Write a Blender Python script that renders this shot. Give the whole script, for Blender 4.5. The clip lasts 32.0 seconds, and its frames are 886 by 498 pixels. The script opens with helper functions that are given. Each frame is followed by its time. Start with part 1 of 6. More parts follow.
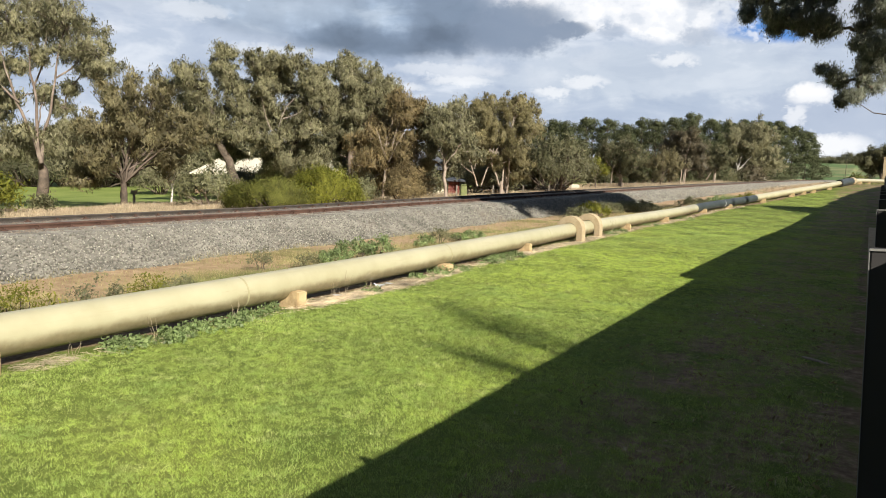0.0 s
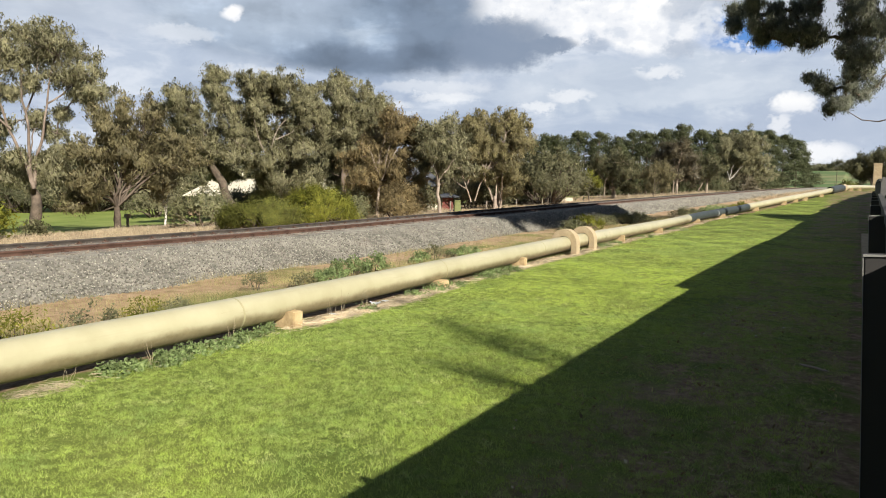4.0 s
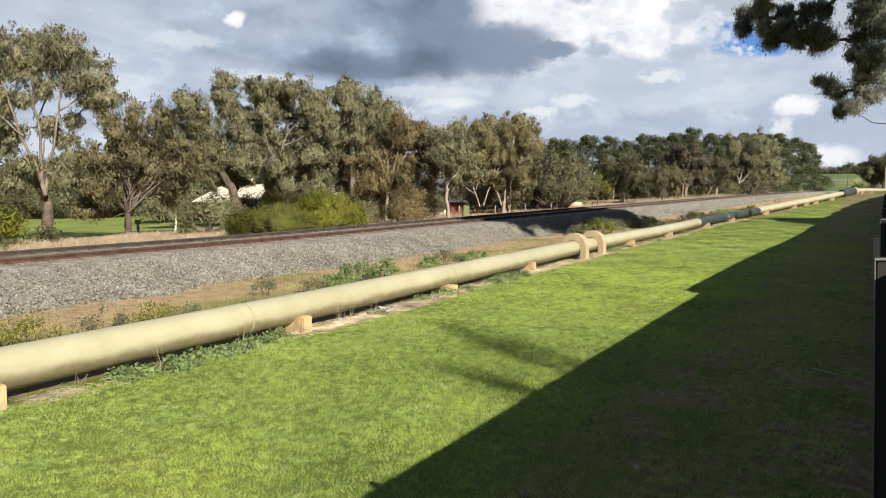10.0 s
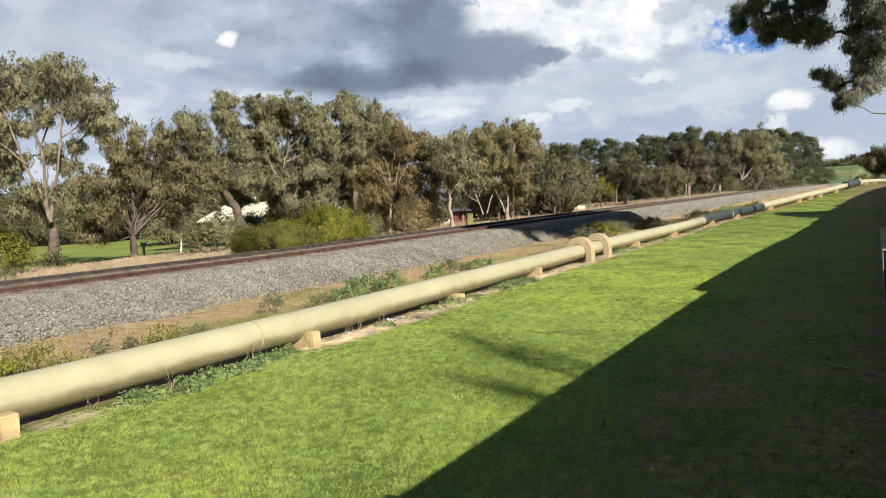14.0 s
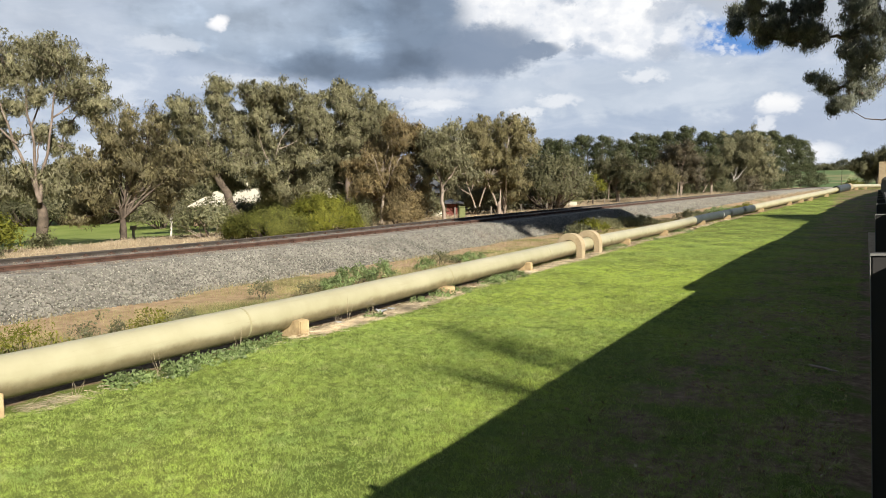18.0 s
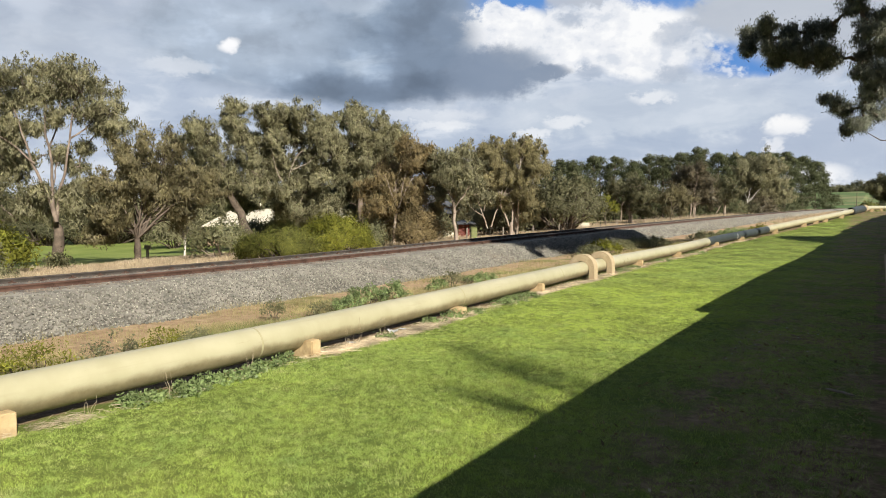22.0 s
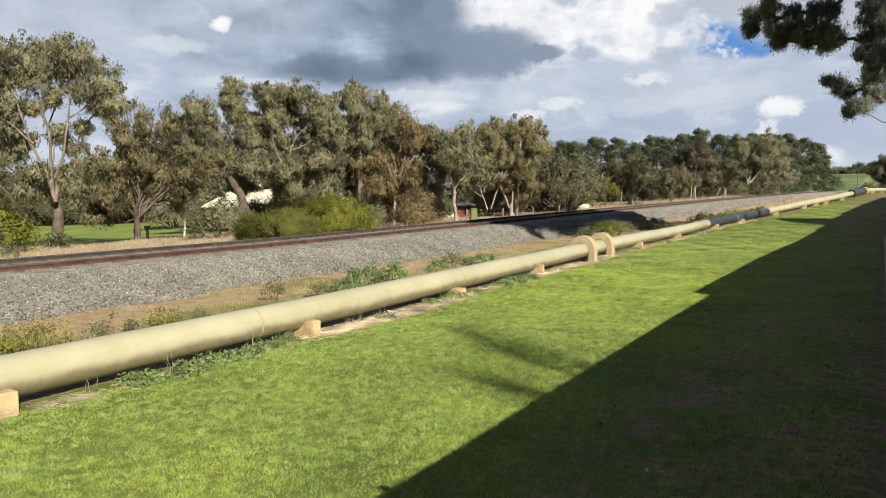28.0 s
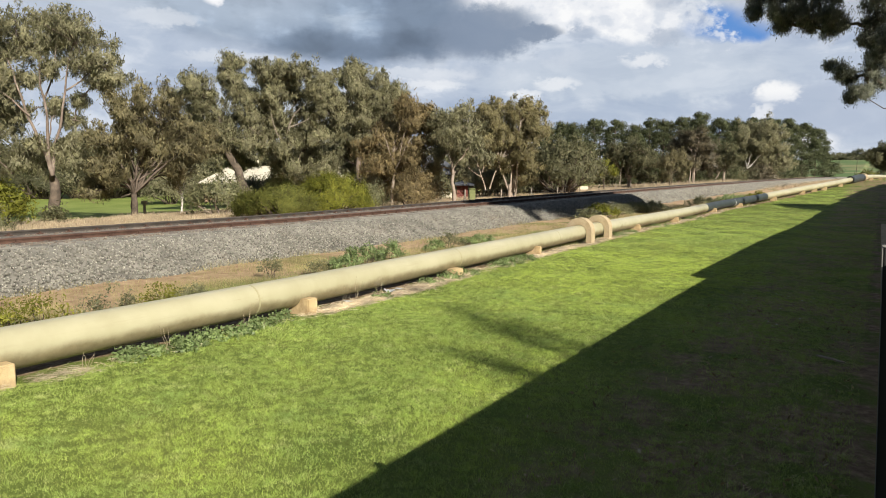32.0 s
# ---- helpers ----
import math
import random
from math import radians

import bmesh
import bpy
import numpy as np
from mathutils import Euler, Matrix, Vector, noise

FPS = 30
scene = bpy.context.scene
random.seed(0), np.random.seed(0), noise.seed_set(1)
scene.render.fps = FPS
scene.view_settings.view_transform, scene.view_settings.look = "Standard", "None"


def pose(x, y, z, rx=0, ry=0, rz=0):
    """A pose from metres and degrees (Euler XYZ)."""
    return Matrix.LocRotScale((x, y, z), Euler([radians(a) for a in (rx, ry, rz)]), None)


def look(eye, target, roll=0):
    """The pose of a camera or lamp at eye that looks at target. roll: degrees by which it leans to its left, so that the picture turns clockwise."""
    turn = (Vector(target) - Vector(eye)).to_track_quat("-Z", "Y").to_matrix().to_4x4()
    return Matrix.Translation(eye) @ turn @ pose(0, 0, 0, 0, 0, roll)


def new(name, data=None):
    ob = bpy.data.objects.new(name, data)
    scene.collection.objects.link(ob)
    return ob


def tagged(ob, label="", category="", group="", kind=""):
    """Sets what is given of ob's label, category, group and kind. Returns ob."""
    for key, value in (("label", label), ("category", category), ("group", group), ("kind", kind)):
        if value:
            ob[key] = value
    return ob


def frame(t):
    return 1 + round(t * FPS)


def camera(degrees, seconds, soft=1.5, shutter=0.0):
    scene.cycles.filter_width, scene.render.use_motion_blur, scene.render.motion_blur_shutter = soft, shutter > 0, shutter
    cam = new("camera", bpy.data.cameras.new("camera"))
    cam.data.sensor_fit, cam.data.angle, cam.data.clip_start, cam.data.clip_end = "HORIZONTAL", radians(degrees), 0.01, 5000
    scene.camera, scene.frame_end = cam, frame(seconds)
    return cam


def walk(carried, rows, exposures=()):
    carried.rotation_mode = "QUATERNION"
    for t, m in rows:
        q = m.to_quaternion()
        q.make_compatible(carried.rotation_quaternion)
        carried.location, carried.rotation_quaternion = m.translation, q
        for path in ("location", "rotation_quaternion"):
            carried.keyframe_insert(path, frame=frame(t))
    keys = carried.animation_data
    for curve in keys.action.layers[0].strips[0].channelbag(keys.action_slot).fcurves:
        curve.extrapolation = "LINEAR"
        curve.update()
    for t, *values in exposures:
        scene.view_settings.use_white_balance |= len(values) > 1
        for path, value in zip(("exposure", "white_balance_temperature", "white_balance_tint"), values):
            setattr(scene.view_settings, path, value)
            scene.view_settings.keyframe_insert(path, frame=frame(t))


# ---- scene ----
cam = camera(64.1, 32.0, soft=0.95)
EYE = (0.0, 0.0, 2.05)
# seconds, yaw, pitch, roll
TURNS = [
    (0.0, 30.82, -6.53, 1.70),
    (0.5, 30.91, -5.90, 0.63),
    (1.0, 30.90, -5.96, 0.72),
    (1.5, 30.83, -6.18, 1.11),
    (2.0, 30.92, -5.17, 0.62),
    (2.5, 31.14, -5.02, 1.19),
    (3.0, 30.50, -6.65, 3.74),
    (3.5, 30.53, -5.20, 0.15),
    (5.5, 30.01, -5.46, 1.41),
    (6.0, 30.70, -4.66, 0.32),
    (6.5, 30.75, -5.26, 0.65),
    (7.0, 30.50, -6.37, 1.65),
    (7.5, 31.09, -5.26, 0.52),
    (8.0, 31.15, -4.76, -0.53),
    (8.5, 31.09, -5.19, 0.31),
    (9.0, 31.08, -4.89, 0.11),
    (9.5, 31.11, -4.84, 0.14),
    (10.0, 31.16, -4.83, 0.12),
    (10.5, 31.20, -4.78, 0.10),
    (11.0, 31.24, -4.81, 0.00),
    (11.5, 31.40, -4.62, -0.20),
    (12.0, 31.30, -4.44, -1.06),
    (12.5, 31.41, -4.32, -1.01),
    (13.0, 31.50, -4.47, -0.77),
    (13.5, 31.36, -4.47, -1.29),
    (14.0, 31.57, -4.05, -2.40),
    (14.5, 31.69, -2.07, -3.96),
    (16.5, 31.67, -3.14, -2.92),
    (17.0, 31.71, -3.28, -2.52),
    (17.5, 31.66, -3.60, -2.14),
    (18.0, 30.86, -4.70, -0.68),
    (18.5, 31.87, -3.52, -2.66),
    (19.0, 33.28, -4.09, -2.11),
    (19.5, 32.54, -5.50, 0.11),
    (20.0, 32.73, -5.11, -0.35),
    (20.5, 32.45, -4.89, -0.63),
    (21.0, 32.05, -3.65, -0.47),
    (21.5, 32.02, -3.14, -0.32),
    (22.0, 31.81, -3.03, -0.53),
    (22.5, 31.67, -2.91, -0.50),
    (23.0, 31.70, -2.79, -0.59),
    (23.5, 31.84, -2.76, -0.86),
    (24.0, 31.96, -2.45, -1.07),
    (24.5, 31.97, -2.32, -1.15),
    (25.0, 32.37, -2.75, -0.99),
    (25.5, 31.86, -3.20, -1.52),
    (26.0, 32.17, -4.79, -0.32),
    (26.5, 31.85, -4.91, -0.18),
    (28.5, 31.82, -4.49, -0.40),
    (29.0, 31.96, -5.03, 0.11),
    (29.5, 31.83, -4.82, 0.21),
    (30.0, 31.69, -4.67, 0.13),
    (30.5, 31.70, -5.20, 0.38),
    (31.0, 31.53, -5.30, 0.30),
    (31.5, 31.61, -6.00, 0.69),
    (32.0, 31.60, -6.19, 0.56),
]
walk(cam, [(t, Matrix.Translation(EYE) @ pose(0, 0, 0, 0, 0, yaw) @ pose(0, 0, 0, 90 + pitch) @ pose(0, 0, 0, 0, 0, roll)) for t, yaw, pitch, roll in TURNS], [(0.0, 0.90), (3.0, 0.87), (13.0, 0.83), (23.0, 0.77), (24.0, 0.73), (26.0, 0.68), (29.0, 0.80), (32.0, 0.77)])

# ---- light ----
SUN_WAY = Vector((1.58, -0.87, 1.0)).normalized()
sun = new("sun", bpy.data.lights.new("sun", "SUN"))
sun.data.energy, sun.data.angle, sun.data.color = 5.0, radians(0.55), (1.0, 0.93, 0.82)
sun.matrix_world = look(SUN_WAY * 100, (0, 0, 0))


def N(tree, kind, **inputs):
    """A node with its inputs set: values, or sockets to link."""
    n = tree.nodes.new(kind)
    for key, value in inputs.items():
        key = int(key[1:]) if key[0] == "i" and key[1:].isdigit() else key.replace("_", " ")
        if isinstance(value, bpy.types.NodeSocket):
            tree.links.new(value, n.inputs[key])
        else:
            n.inputs[key].default_value = value
    return n


def math_node(tree, op, a, b=0.0, c=0.0):
    n = N(tree, "ShaderNodeMath", i0=a, i1=b, i2=c)
    n.operation = op
    return n.outputs[0]


def ramp(tree, fac, stops, smooth=False):
    n = N(tree, "ShaderNodeValToRGB", Fac=fac)
    n.color_ramp.interpolation = "EASE" if smooth else "LINEAR"
    el = n.color_ramp.elements
    while len(el) < len(stops):
        el.new(0.5)
    for e, (p, c) in zip(el, stops):
        e.position = p
        e.color = (*c, 1) if len(c) == 3 else c
    return n.outputs[0]


def mix(tree, fac, a, b, mode="MIX"):
    n = tree.nodes.new("ShaderNodeMix")
    n.data_type, n.blend_type = "RGBA", mode
    for i, v in ((0, fac), (6, a), (7, b)):
        if isinstance(v, bpy.types.NodeSocket):
            tree.links.new(v, n.inputs[i])
        else:
            n.inputs[i].default_value = v if i == 0 else (*v, 1)
    return n.outputs[2]


def fuzz(tree, vec, scale, detail=4, rough=0.55, distort=0.0):
    n = N(tree, "ShaderNodeTexNoise", Vector=vec, Scale=scale, Detail=detail, Roughness=rough, Distortion=distort)
    return n.outputs[0]


def grey(v):
    return (v, v, v)


def step(tree, v, lo, hi):
    n = N(tree, "ShaderNodeMapRange", Value=v)
    n.interpolation_type = "SMOOTHSTEP"
    n.inputs[1].default_value, n.inputs[2].default_value = lo, hi
    return n.outputs[0]


def cloud_colour(tree, way):
    """Broken cloud over a blue sky, by the direction looked in: a grey layer, a bright heap with crisp tops, small puffs."""
    s = N(tree, "ShaderNodeSeparateXYZ", Vector=way)
    x, y, z = s.outputs
    az = math_node(tree, "MULTIPLY", math_node(tree, "ARCTAN2", math_node(tree, "MULTIPLY", x, -1.0), y), 57.2958)
    el = math_node(tree, "MULTIPLY", math_node(tree, "ARCSINE", z), 57.2958)

    def plane(u, w):
        return N(tree, "ShaderNodeCombineXYZ", X=math_node(tree, "MULTIPLY", az, u), Y=math_node(tree, "MULTIPLY", el, w), Z=0.0).outputs[0]

    even, flat = plane(0.1, 0.13), plane(0.06, 0.17)
    n1, n2, n3 = fuzz(tree, even, 2.4, 5, 0.55), fuzz(tree, even, 6.5, 5, 0.6), fuzz(tree, even, 19.0, 5, 0.65)
    streak = fuzz(tree, flat, 2.6, 7, 0.55, 0.4)
    slow = fuzz(tree, flat, 1.1, 4, 0.5, 0.3)
    billow = fuzz(tree, plane(0.08, 0.13), 3.4, 3, 0.45, 0.3)
    # rounded lumps, as on the tops of heaped cloud
    lump = math_node(tree, "SUBTRACT", 1.0, math_node(tree, "ABSOLUTE", math_node(tree, "MULTIPLY_ADD", fuzz(tree, even, 4.5, 4, 0.5, 0.2), 3.2, -1.6)))

    def wander(a1, a2, a3):
        w = math_node(tree, "MULTIPLY_ADD", n1, a1, -a1 / 2)
        w = math_node(tree, "ADD", w, math_node(tree, "MULTIPLY_ADD", n2, a2, -a2 / 2))
        w = math_node(tree, "ADD", w, math_node(tree, "MULTIPLY_ADD", n3, a3, -a3 / 2))
        return math_node(tree, "ADD", az, w), math_node(tree, "ADD", el, math_node(tree, "MULTIPLY", w, 0.55))

    big, small, calm = wander(6.0, 3.8, 1.5), wander(1.0, 2.2, 1.3), wander(3.2, 1.3, 0.3)

    def cell(ca, ce, ra, re, soft=0.3, by=big):
        a = math_node(tree, "DIVIDE", math_node(tree, "SUBTRACT", by[0], ca), ra)
        e = math_node(tree, "DIVIDE", math_node(tree, "SUBTRACT", by[1], ce), re)
        d = math_node(tree, "ADD", math_node(tree, "MULTIPLY", a, a), math_node(tree, "MULTIPLY", e, e))
        return step(tree, d, 1.0 + soft, 1.0 - soft)

    def cells(rows, soft=0.3, by=big):
        m = 0.0
        for row in rows:
            m = math_node(tree, "MAXIMUM", m, cell(*row, soft, by))
        return m

    def times(m, k):
        return math_node(tree, "MULTIPLY", m, k)

    # even veil, lighter and darker in long streaks
    col = ramp(tree, streak, [(0.30, (0.375, 0.455, 0.60)), (0.5, (0.51, 0.585, 0.71)), (0.68, (0.70, 0.755, 0.845))], True)
    col = mix(tree, times(step(tree, n1, 0.50, 0.66), 0.35), col, (0.80, 0.83, 0.89))
    col = mix(tree, times(cell(15, 7.6, 12, 2.2, 0.8), 0.55), col, (0.625, 0.69, 0.775))
    col = mix(tree, times(cell(16, 4.9, 13, 1.0, 0.9), 0.5), col, (0.41, 0.495, 0.635))
    col = mix(tree, times(cells([(20.0, 6.9, 1.7, 0.5), (22.5, 6.2, 1.4, 0.35), (13.5, 8.6, 1.5, 0.5), (30.0, 6.9, 2.4, 0.4), (35.0, 6.3, 2.0, 0.4)], 0.8, small), 0.7), col, (0.90, 0.92, 0.95))
    col = mix(tree, times(cell(57.0, 13.5, 8.0, 3.5, 0.9), 0.5), col, (0.70, 0.745, 0.83))
    # gaps of blue
    col = mix(tree, cells([(23.8, 16.6, 4.6, 1.25), (12.3, 16.4, 3.4, 1.3), (8.2, 11.0, 2.4, 1.1), (6.2, 10.5, 2.0, 0.7)], 0.95, calm), col, (0.125, 0.30, 0.68))
    col = mix(tree, times(cells([(19.4, 16.4, 2.3, 1.2), (7.0, 14.6, 4.5, 1.9), (1.5, 13.0, 6.0, 3.0)], 0.5), 0.85), col, (0.53, 0.57, 0.64))
    # the bright heap: crisp above, fading below
    heap = cells([(25.0, 14.2, 3.6, 1.9), (21.0, 13.0, 5.0, 2.3), (15.6, 13.1, 4.9, 2.6), (12.6, 11.7, 4.0, 2.0), (10.4, 10.6, 2.6, 1.2)], 0.34)
    heap = times(heap, step(tree, big[1], 8.4, 11.6))
    glow = math_node(tree, "ADD", times(lump, 0.12), math_node(tree, "ADD", times(n2, 0.30), times(n1, 0.66)))
    lit = ramp(tree, glow, [(0.40, (0.50, 0.56, 0.67)), (0.49, (0.71, 0.755, 0.83)), (0.57, (0.87, 0.89, 0.93)), (0.66, (0.99, 0.995, 1.0))], True)
    col = mix(tree, heap, col, lit)
    col = mix(tree, times(cells([(18.2, 10.7, 1.0, 0.5), (11.9, 13.1, 1.6, 0.9), (11.9, 10.2, 1.3, 0.6), (19.6, 14.6, 1.0, 0.5)], 0.9, small), 0.6), col, (0.37, 0.44, 0.56))
    # the grey layer, darkest to the right and along its lower edge
    shade = ramp(tree, math_node(tree, "ADD", times(streak, 0.55), times(slow, 0.45)), [(0.34, (0.196, 0.262, 0.362)), (0.5, (0.300, 0.382, 0.500)), (0.64, (0.47, 0.555, 0.67))], True)
    shade = mix(tree, times(cell(46.5, 14.0, 8.5, 3.6, 0.9, calm), 0.6), shade, (0.545, 0.625, 0.74))
    shade = mix(tree, times(cell(36.8, 16.3, 2.4, 1.0, 0.8, calm), 0.55), shade, (0.53, 0.60, 0.70))
    shade = mix(tree, times(cell(30.3, 12.4, 4.4, 4.6, 0.7, calm), 0.8), shade, (0.210, 0.272, 0.370))
    shade = mix(tree, times(cell(34.6, 9.7, 8.0, 1.2, 0.85, calm), 0.75), shade, (0.165, 0.216, 0.300))
    shade = mix(tree, 1.0, shade, ramp(tree, math_node(tree, "ADD", times(n1, 0.6), times(billow, 0.4)), [(0.36, grey(0.80)), (0.52, grey(1.0)), (0.66, grey(1.22))], True), "MULTIPLY")
    col = mix(tree, times(cells([(52.0, 13.6, 10.0, 2.8), (60.0, 12.6, 8.0, 2.0)], 0.75, calm), 0.3), col, shade)
    col = mix(tree, cells([(33.6, 12.9, 6.3, 4.6), (36.0, 10.4, 8.6, 2.1), (44.0, 13.4, 8.5, 3.8), (33.5, 17.0, 6.3, 3.0)], 0.5, calm), col, shade)
    col = mix(tree, times(cells([(25.4, 10.9, 3.9, 2.0), (21.9, 10.8, 2.1, 0.7)], 0.6, small), 0.9), col, (0.232, 0.295, 0.400))
    # light edge below the layer, torn scraps and the small heaps low down
    col = mix(tree, times(cells([(45.0, 8.4, 3.6, 0.5), (50.0, 11.0, 2.4, 0.5), (31.0, 7.7, 4.0, 0.45)], 0.8, small), 0.55), col, (0.80, 0.835, 0.89))
    col = mix(tree, cells([(46.5, 12.8, 0.95, 0.5)], 0.9, calm), col, (1.0, 1.0, 1.02))
    col = mix(tree, times(cell(1.0, 4.6, 7, 2.0, 0.7), 0.7), col, (0.46, 0.53, 0.66))
    puff = times(cells([(4.1, 5.9, 1.45, 0.8)], 0.8, small), step(tree, small[1], 5.1, 5.6))
    col = mix(tree, math_node(tree, "MAXIMUM", puff, cells([(4.9, 4.5, 0.8, 0.8)], 0.8, small)), col, mix(tree, step(tree, el, 5.0, 6.2), (0.78, 0.81, 0.87), (0.96, 0.965, 0.975)))
    col = mix(tree, times(cells([(2.4, 2.4, 2.2, 0.8)], 0.8, small), 0.9), col, (0.95, 0.96, 0.98))
    col = mix(tree, times(step(tree, el, 3.0, 0.2), 0.7), col, (0.88, 0.895, 0.92))
    return col


def shader(name):
    m = bpy.data.materials.new(name)
    m.use_nodes = True
    tree = m.node_tree
    tree.nodes.clear()
    return m, tree, tree.nodes.new("ShaderNodeOutputMaterial")


world = bpy.data.worlds.new("sky")
scene.world = world
world.use_nodes = True
wt = world.node_tree
wt.nodes.clear()
sky = wt.nodes.new("ShaderNodeTexSky")
sky.sky_type, sky.sun_disc = "NISHITA", False
sky.sun_elevation = math.asin(SUN_WAY.z)
sky.sun_rotation = math.atan2(SUN_WAY.x, SUN_WAY.y)
sky_col = N(wt, "ShaderNodeBackground", Color=sky.outputs[0], Strength=0.05)
wway = wt.nodes.new("ShaderNodeTexCoord").outputs["Generated"]
cover = fuzz(wt, wway, 2.2, 6, 0.55)
cloud_bg = N(wt, "ShaderNodeBackground", Color=ramp(wt, cover, [(0.3, (0.34, 0.50, 0.83)), (0.7, (0.69, 0.86, 1.18))], True), Strength=0.062)
wmix = N(wt, "ShaderNodeMixShader", i0=step(wt, fuzz(wt, wway, 1.3, 5, 0.5), 0.36, 0.52), i1=sky_col.outputs[0], i2=cloud_bg.outputs[0])
N(wt, "ShaderNodeOutputWorld", Surface=wmix.outputs[0])

# ---- building blocks ----
R = random.Random(7)
G = np.random.default_rng(7)


def mesh_of(name, verts, faces, material, smooth=False):
    me = bpy.data.meshes.new(name)
    me.from_pydata([tuple(v) for v in verts], [], faces)
    for m in material if isinstance(material, (list, tuple)) else (material,):
        me.materials.append(m)
    if smooth:
        me.polygons.foreach_set("use_smooth", [True] * len(me.polygons))
    me.update()
    return me


def bulk(name, verts, faces, material, smooth=False):
    """Many triangles or quads at once, from arrays."""
    verts, faces = np.asarray(verts, np.float32), np.asarray(faces, np.int32)
    me = bpy.data.meshes.new(name)
    n, k = faces.shape
    me.vertices.add(len(verts))
    me.vertices.foreach_set("co", verts.ravel())
    me.loops.add(n * k)
    me.loops.foreach_set("vertex_index", faces.ravel())
    me.polygons.add(n)
    me.polygons.foreach_set("loop_start", np.arange(0, n * k, k, dtype=np.int32))
    me.polygons.foreach_set("loop_total", np.full(n, k, np.int32))
    if smooth:
        me.polygons.foreach_set("use_smooth", np.ones(n, bool))
    me.materials.append(material)
    me.update(calc_edges=True)
    return me


def part(name, bm, material, parent, label=""):
    """One mesh object under a thing or a part; bm is a bmesh or a mesh."""
    if isinstance(bm, bmesh.types.BMesh):
        me = bpy.data.meshes.new(name)
        bm.to_mesh(me)
        bm.free()
        me.materials.append(material)
    else:
        me = bm
    ob = new(name, me)
    ob.parent = parent
    if label:
        tagged(ob, label)
    return ob


def thing(name, at, label, category, group="", kind=""):
    ob = new(name)
    ob.matrix_basis = at if isinstance(at, Matrix) else Matrix.Translation(at)
    return tagged(ob, label, category, group, kind)


def box(bm, lo, hi, bevel=0.0):
    c = [(a + b) / 2 for a, b in zip(lo, hi)]
    s = [b - a for a, b in zip(lo, hi)]
    made = bmesh.ops.create_cube(bm, size=1, matrix=Matrix.Translation(c) @ Matrix.Diagonal((*s, 1)))
    if bevel:
        edges = {e for v in made["verts"] for e in v.link_edges}
        bmesh.ops.bevel(bm, geom=list(edges), offset=bevel, segments=2, affect="EDGES")
    return bm


def boxed(lo, hi, bevel=0.0):
    return box(bmesh.new(), lo, hi, bevel)


def tube_arrays(points, radii, sides=7):
    """A tapered tube along points: vertices and quads."""
    pts = np.asarray(points, float)
    d = np.gradient(pts, axis=0)
    d /= np.linalg.norm(d, axis=1)[:, None] + 1e-9
    ref = np.array([0.31, 0.95, 0.05]) if abs(d[0][2]) > 0.5 else np.array([0, 0, 1.0])
    u = np.cross(d, ref)
    u /= np.linalg.norm(u, axis=1)[:, None] + 1e-9
    v = np.cross(d, u)
    a = np.linspace(0, 2 * np.pi, sides, endpoint=False)
    r = np.asarray(radii, float)[:, None, None]
    ring = pts[:, None] + r * (np.cos(a)[None, :, None] * u[:, None] + np.sin(a)[None, :, None] * v[:, None])
    n = len(pts)
    i, j = np.meshgrid(np.arange(n - 1), np.arange(sides), indexing="ij")
    k = (j + 1) % sides
    quads = np.stack([i * sides + j, i * sides + k, (i + 1) * sides + k, (i + 1) * sides + j], -1).reshape(-1, 4)
    return ring.reshape(-1, 3), quads


def joined(pieces):
    vs, fs, n = [], [], 0
    for v, f in pieces:
        vs.append(v)
        fs.append(np.asarray(f) + n)
        n += len(v)
    return np.concatenate(vs), np.concatenate(fs)


def polar(az, dist):
    a = radians(az)
    return -math.sin(a) * dist, math.cos(a) * dist


# ---- materials ----
def surface(name, stops, scale, rough=0.8, bump=0.3, bump_scale=None, stain=None, stain_scale=0.5, metal=0.0, spot=0.0, space="Object", detail=6, spec=0.3):
    """Noise-coloured surface with a second, larger scale of stains and a fine relief."""
    m, t, out = shader(name)
    co = t.nodes.new("ShaderNodeTexCoord").outputs[space]
    col = ramp(t, fuzz(t, co, scale, detail, 0.6), stops)
    if stain:
        col = mix(t, math_node(t, "MULTIPLY", step(t, fuzz(t, co, stain_scale, 5, 0.6), 0.48, 0.7), 0.7), col, stain)
    if spot:
        rnd = t.nodes.new("ShaderNodeObjectInfo").outputs["Random"]
        col = mix(t, 1.0, col, ramp(t, rnd, [(0, grey(1 - spot)), (1, grey(1 + spot))]), "MULTIPLY")
    b = N(t, "ShaderNodeBump", Strength=bump, Distance=0.02, Height=fuzz(t, co, bump_scale or scale * 3, 5, 0.6))
    p = N(t, "ShaderNodeBsdfPrincipled", Base_Color=col, Roughness=rough, Metallic=metal, Normal=b.outputs[0])
    p.inputs["Specular IOR Level"].default_value = spec
    t.links.new(p.outputs[0], out.inputs[0])
    return m


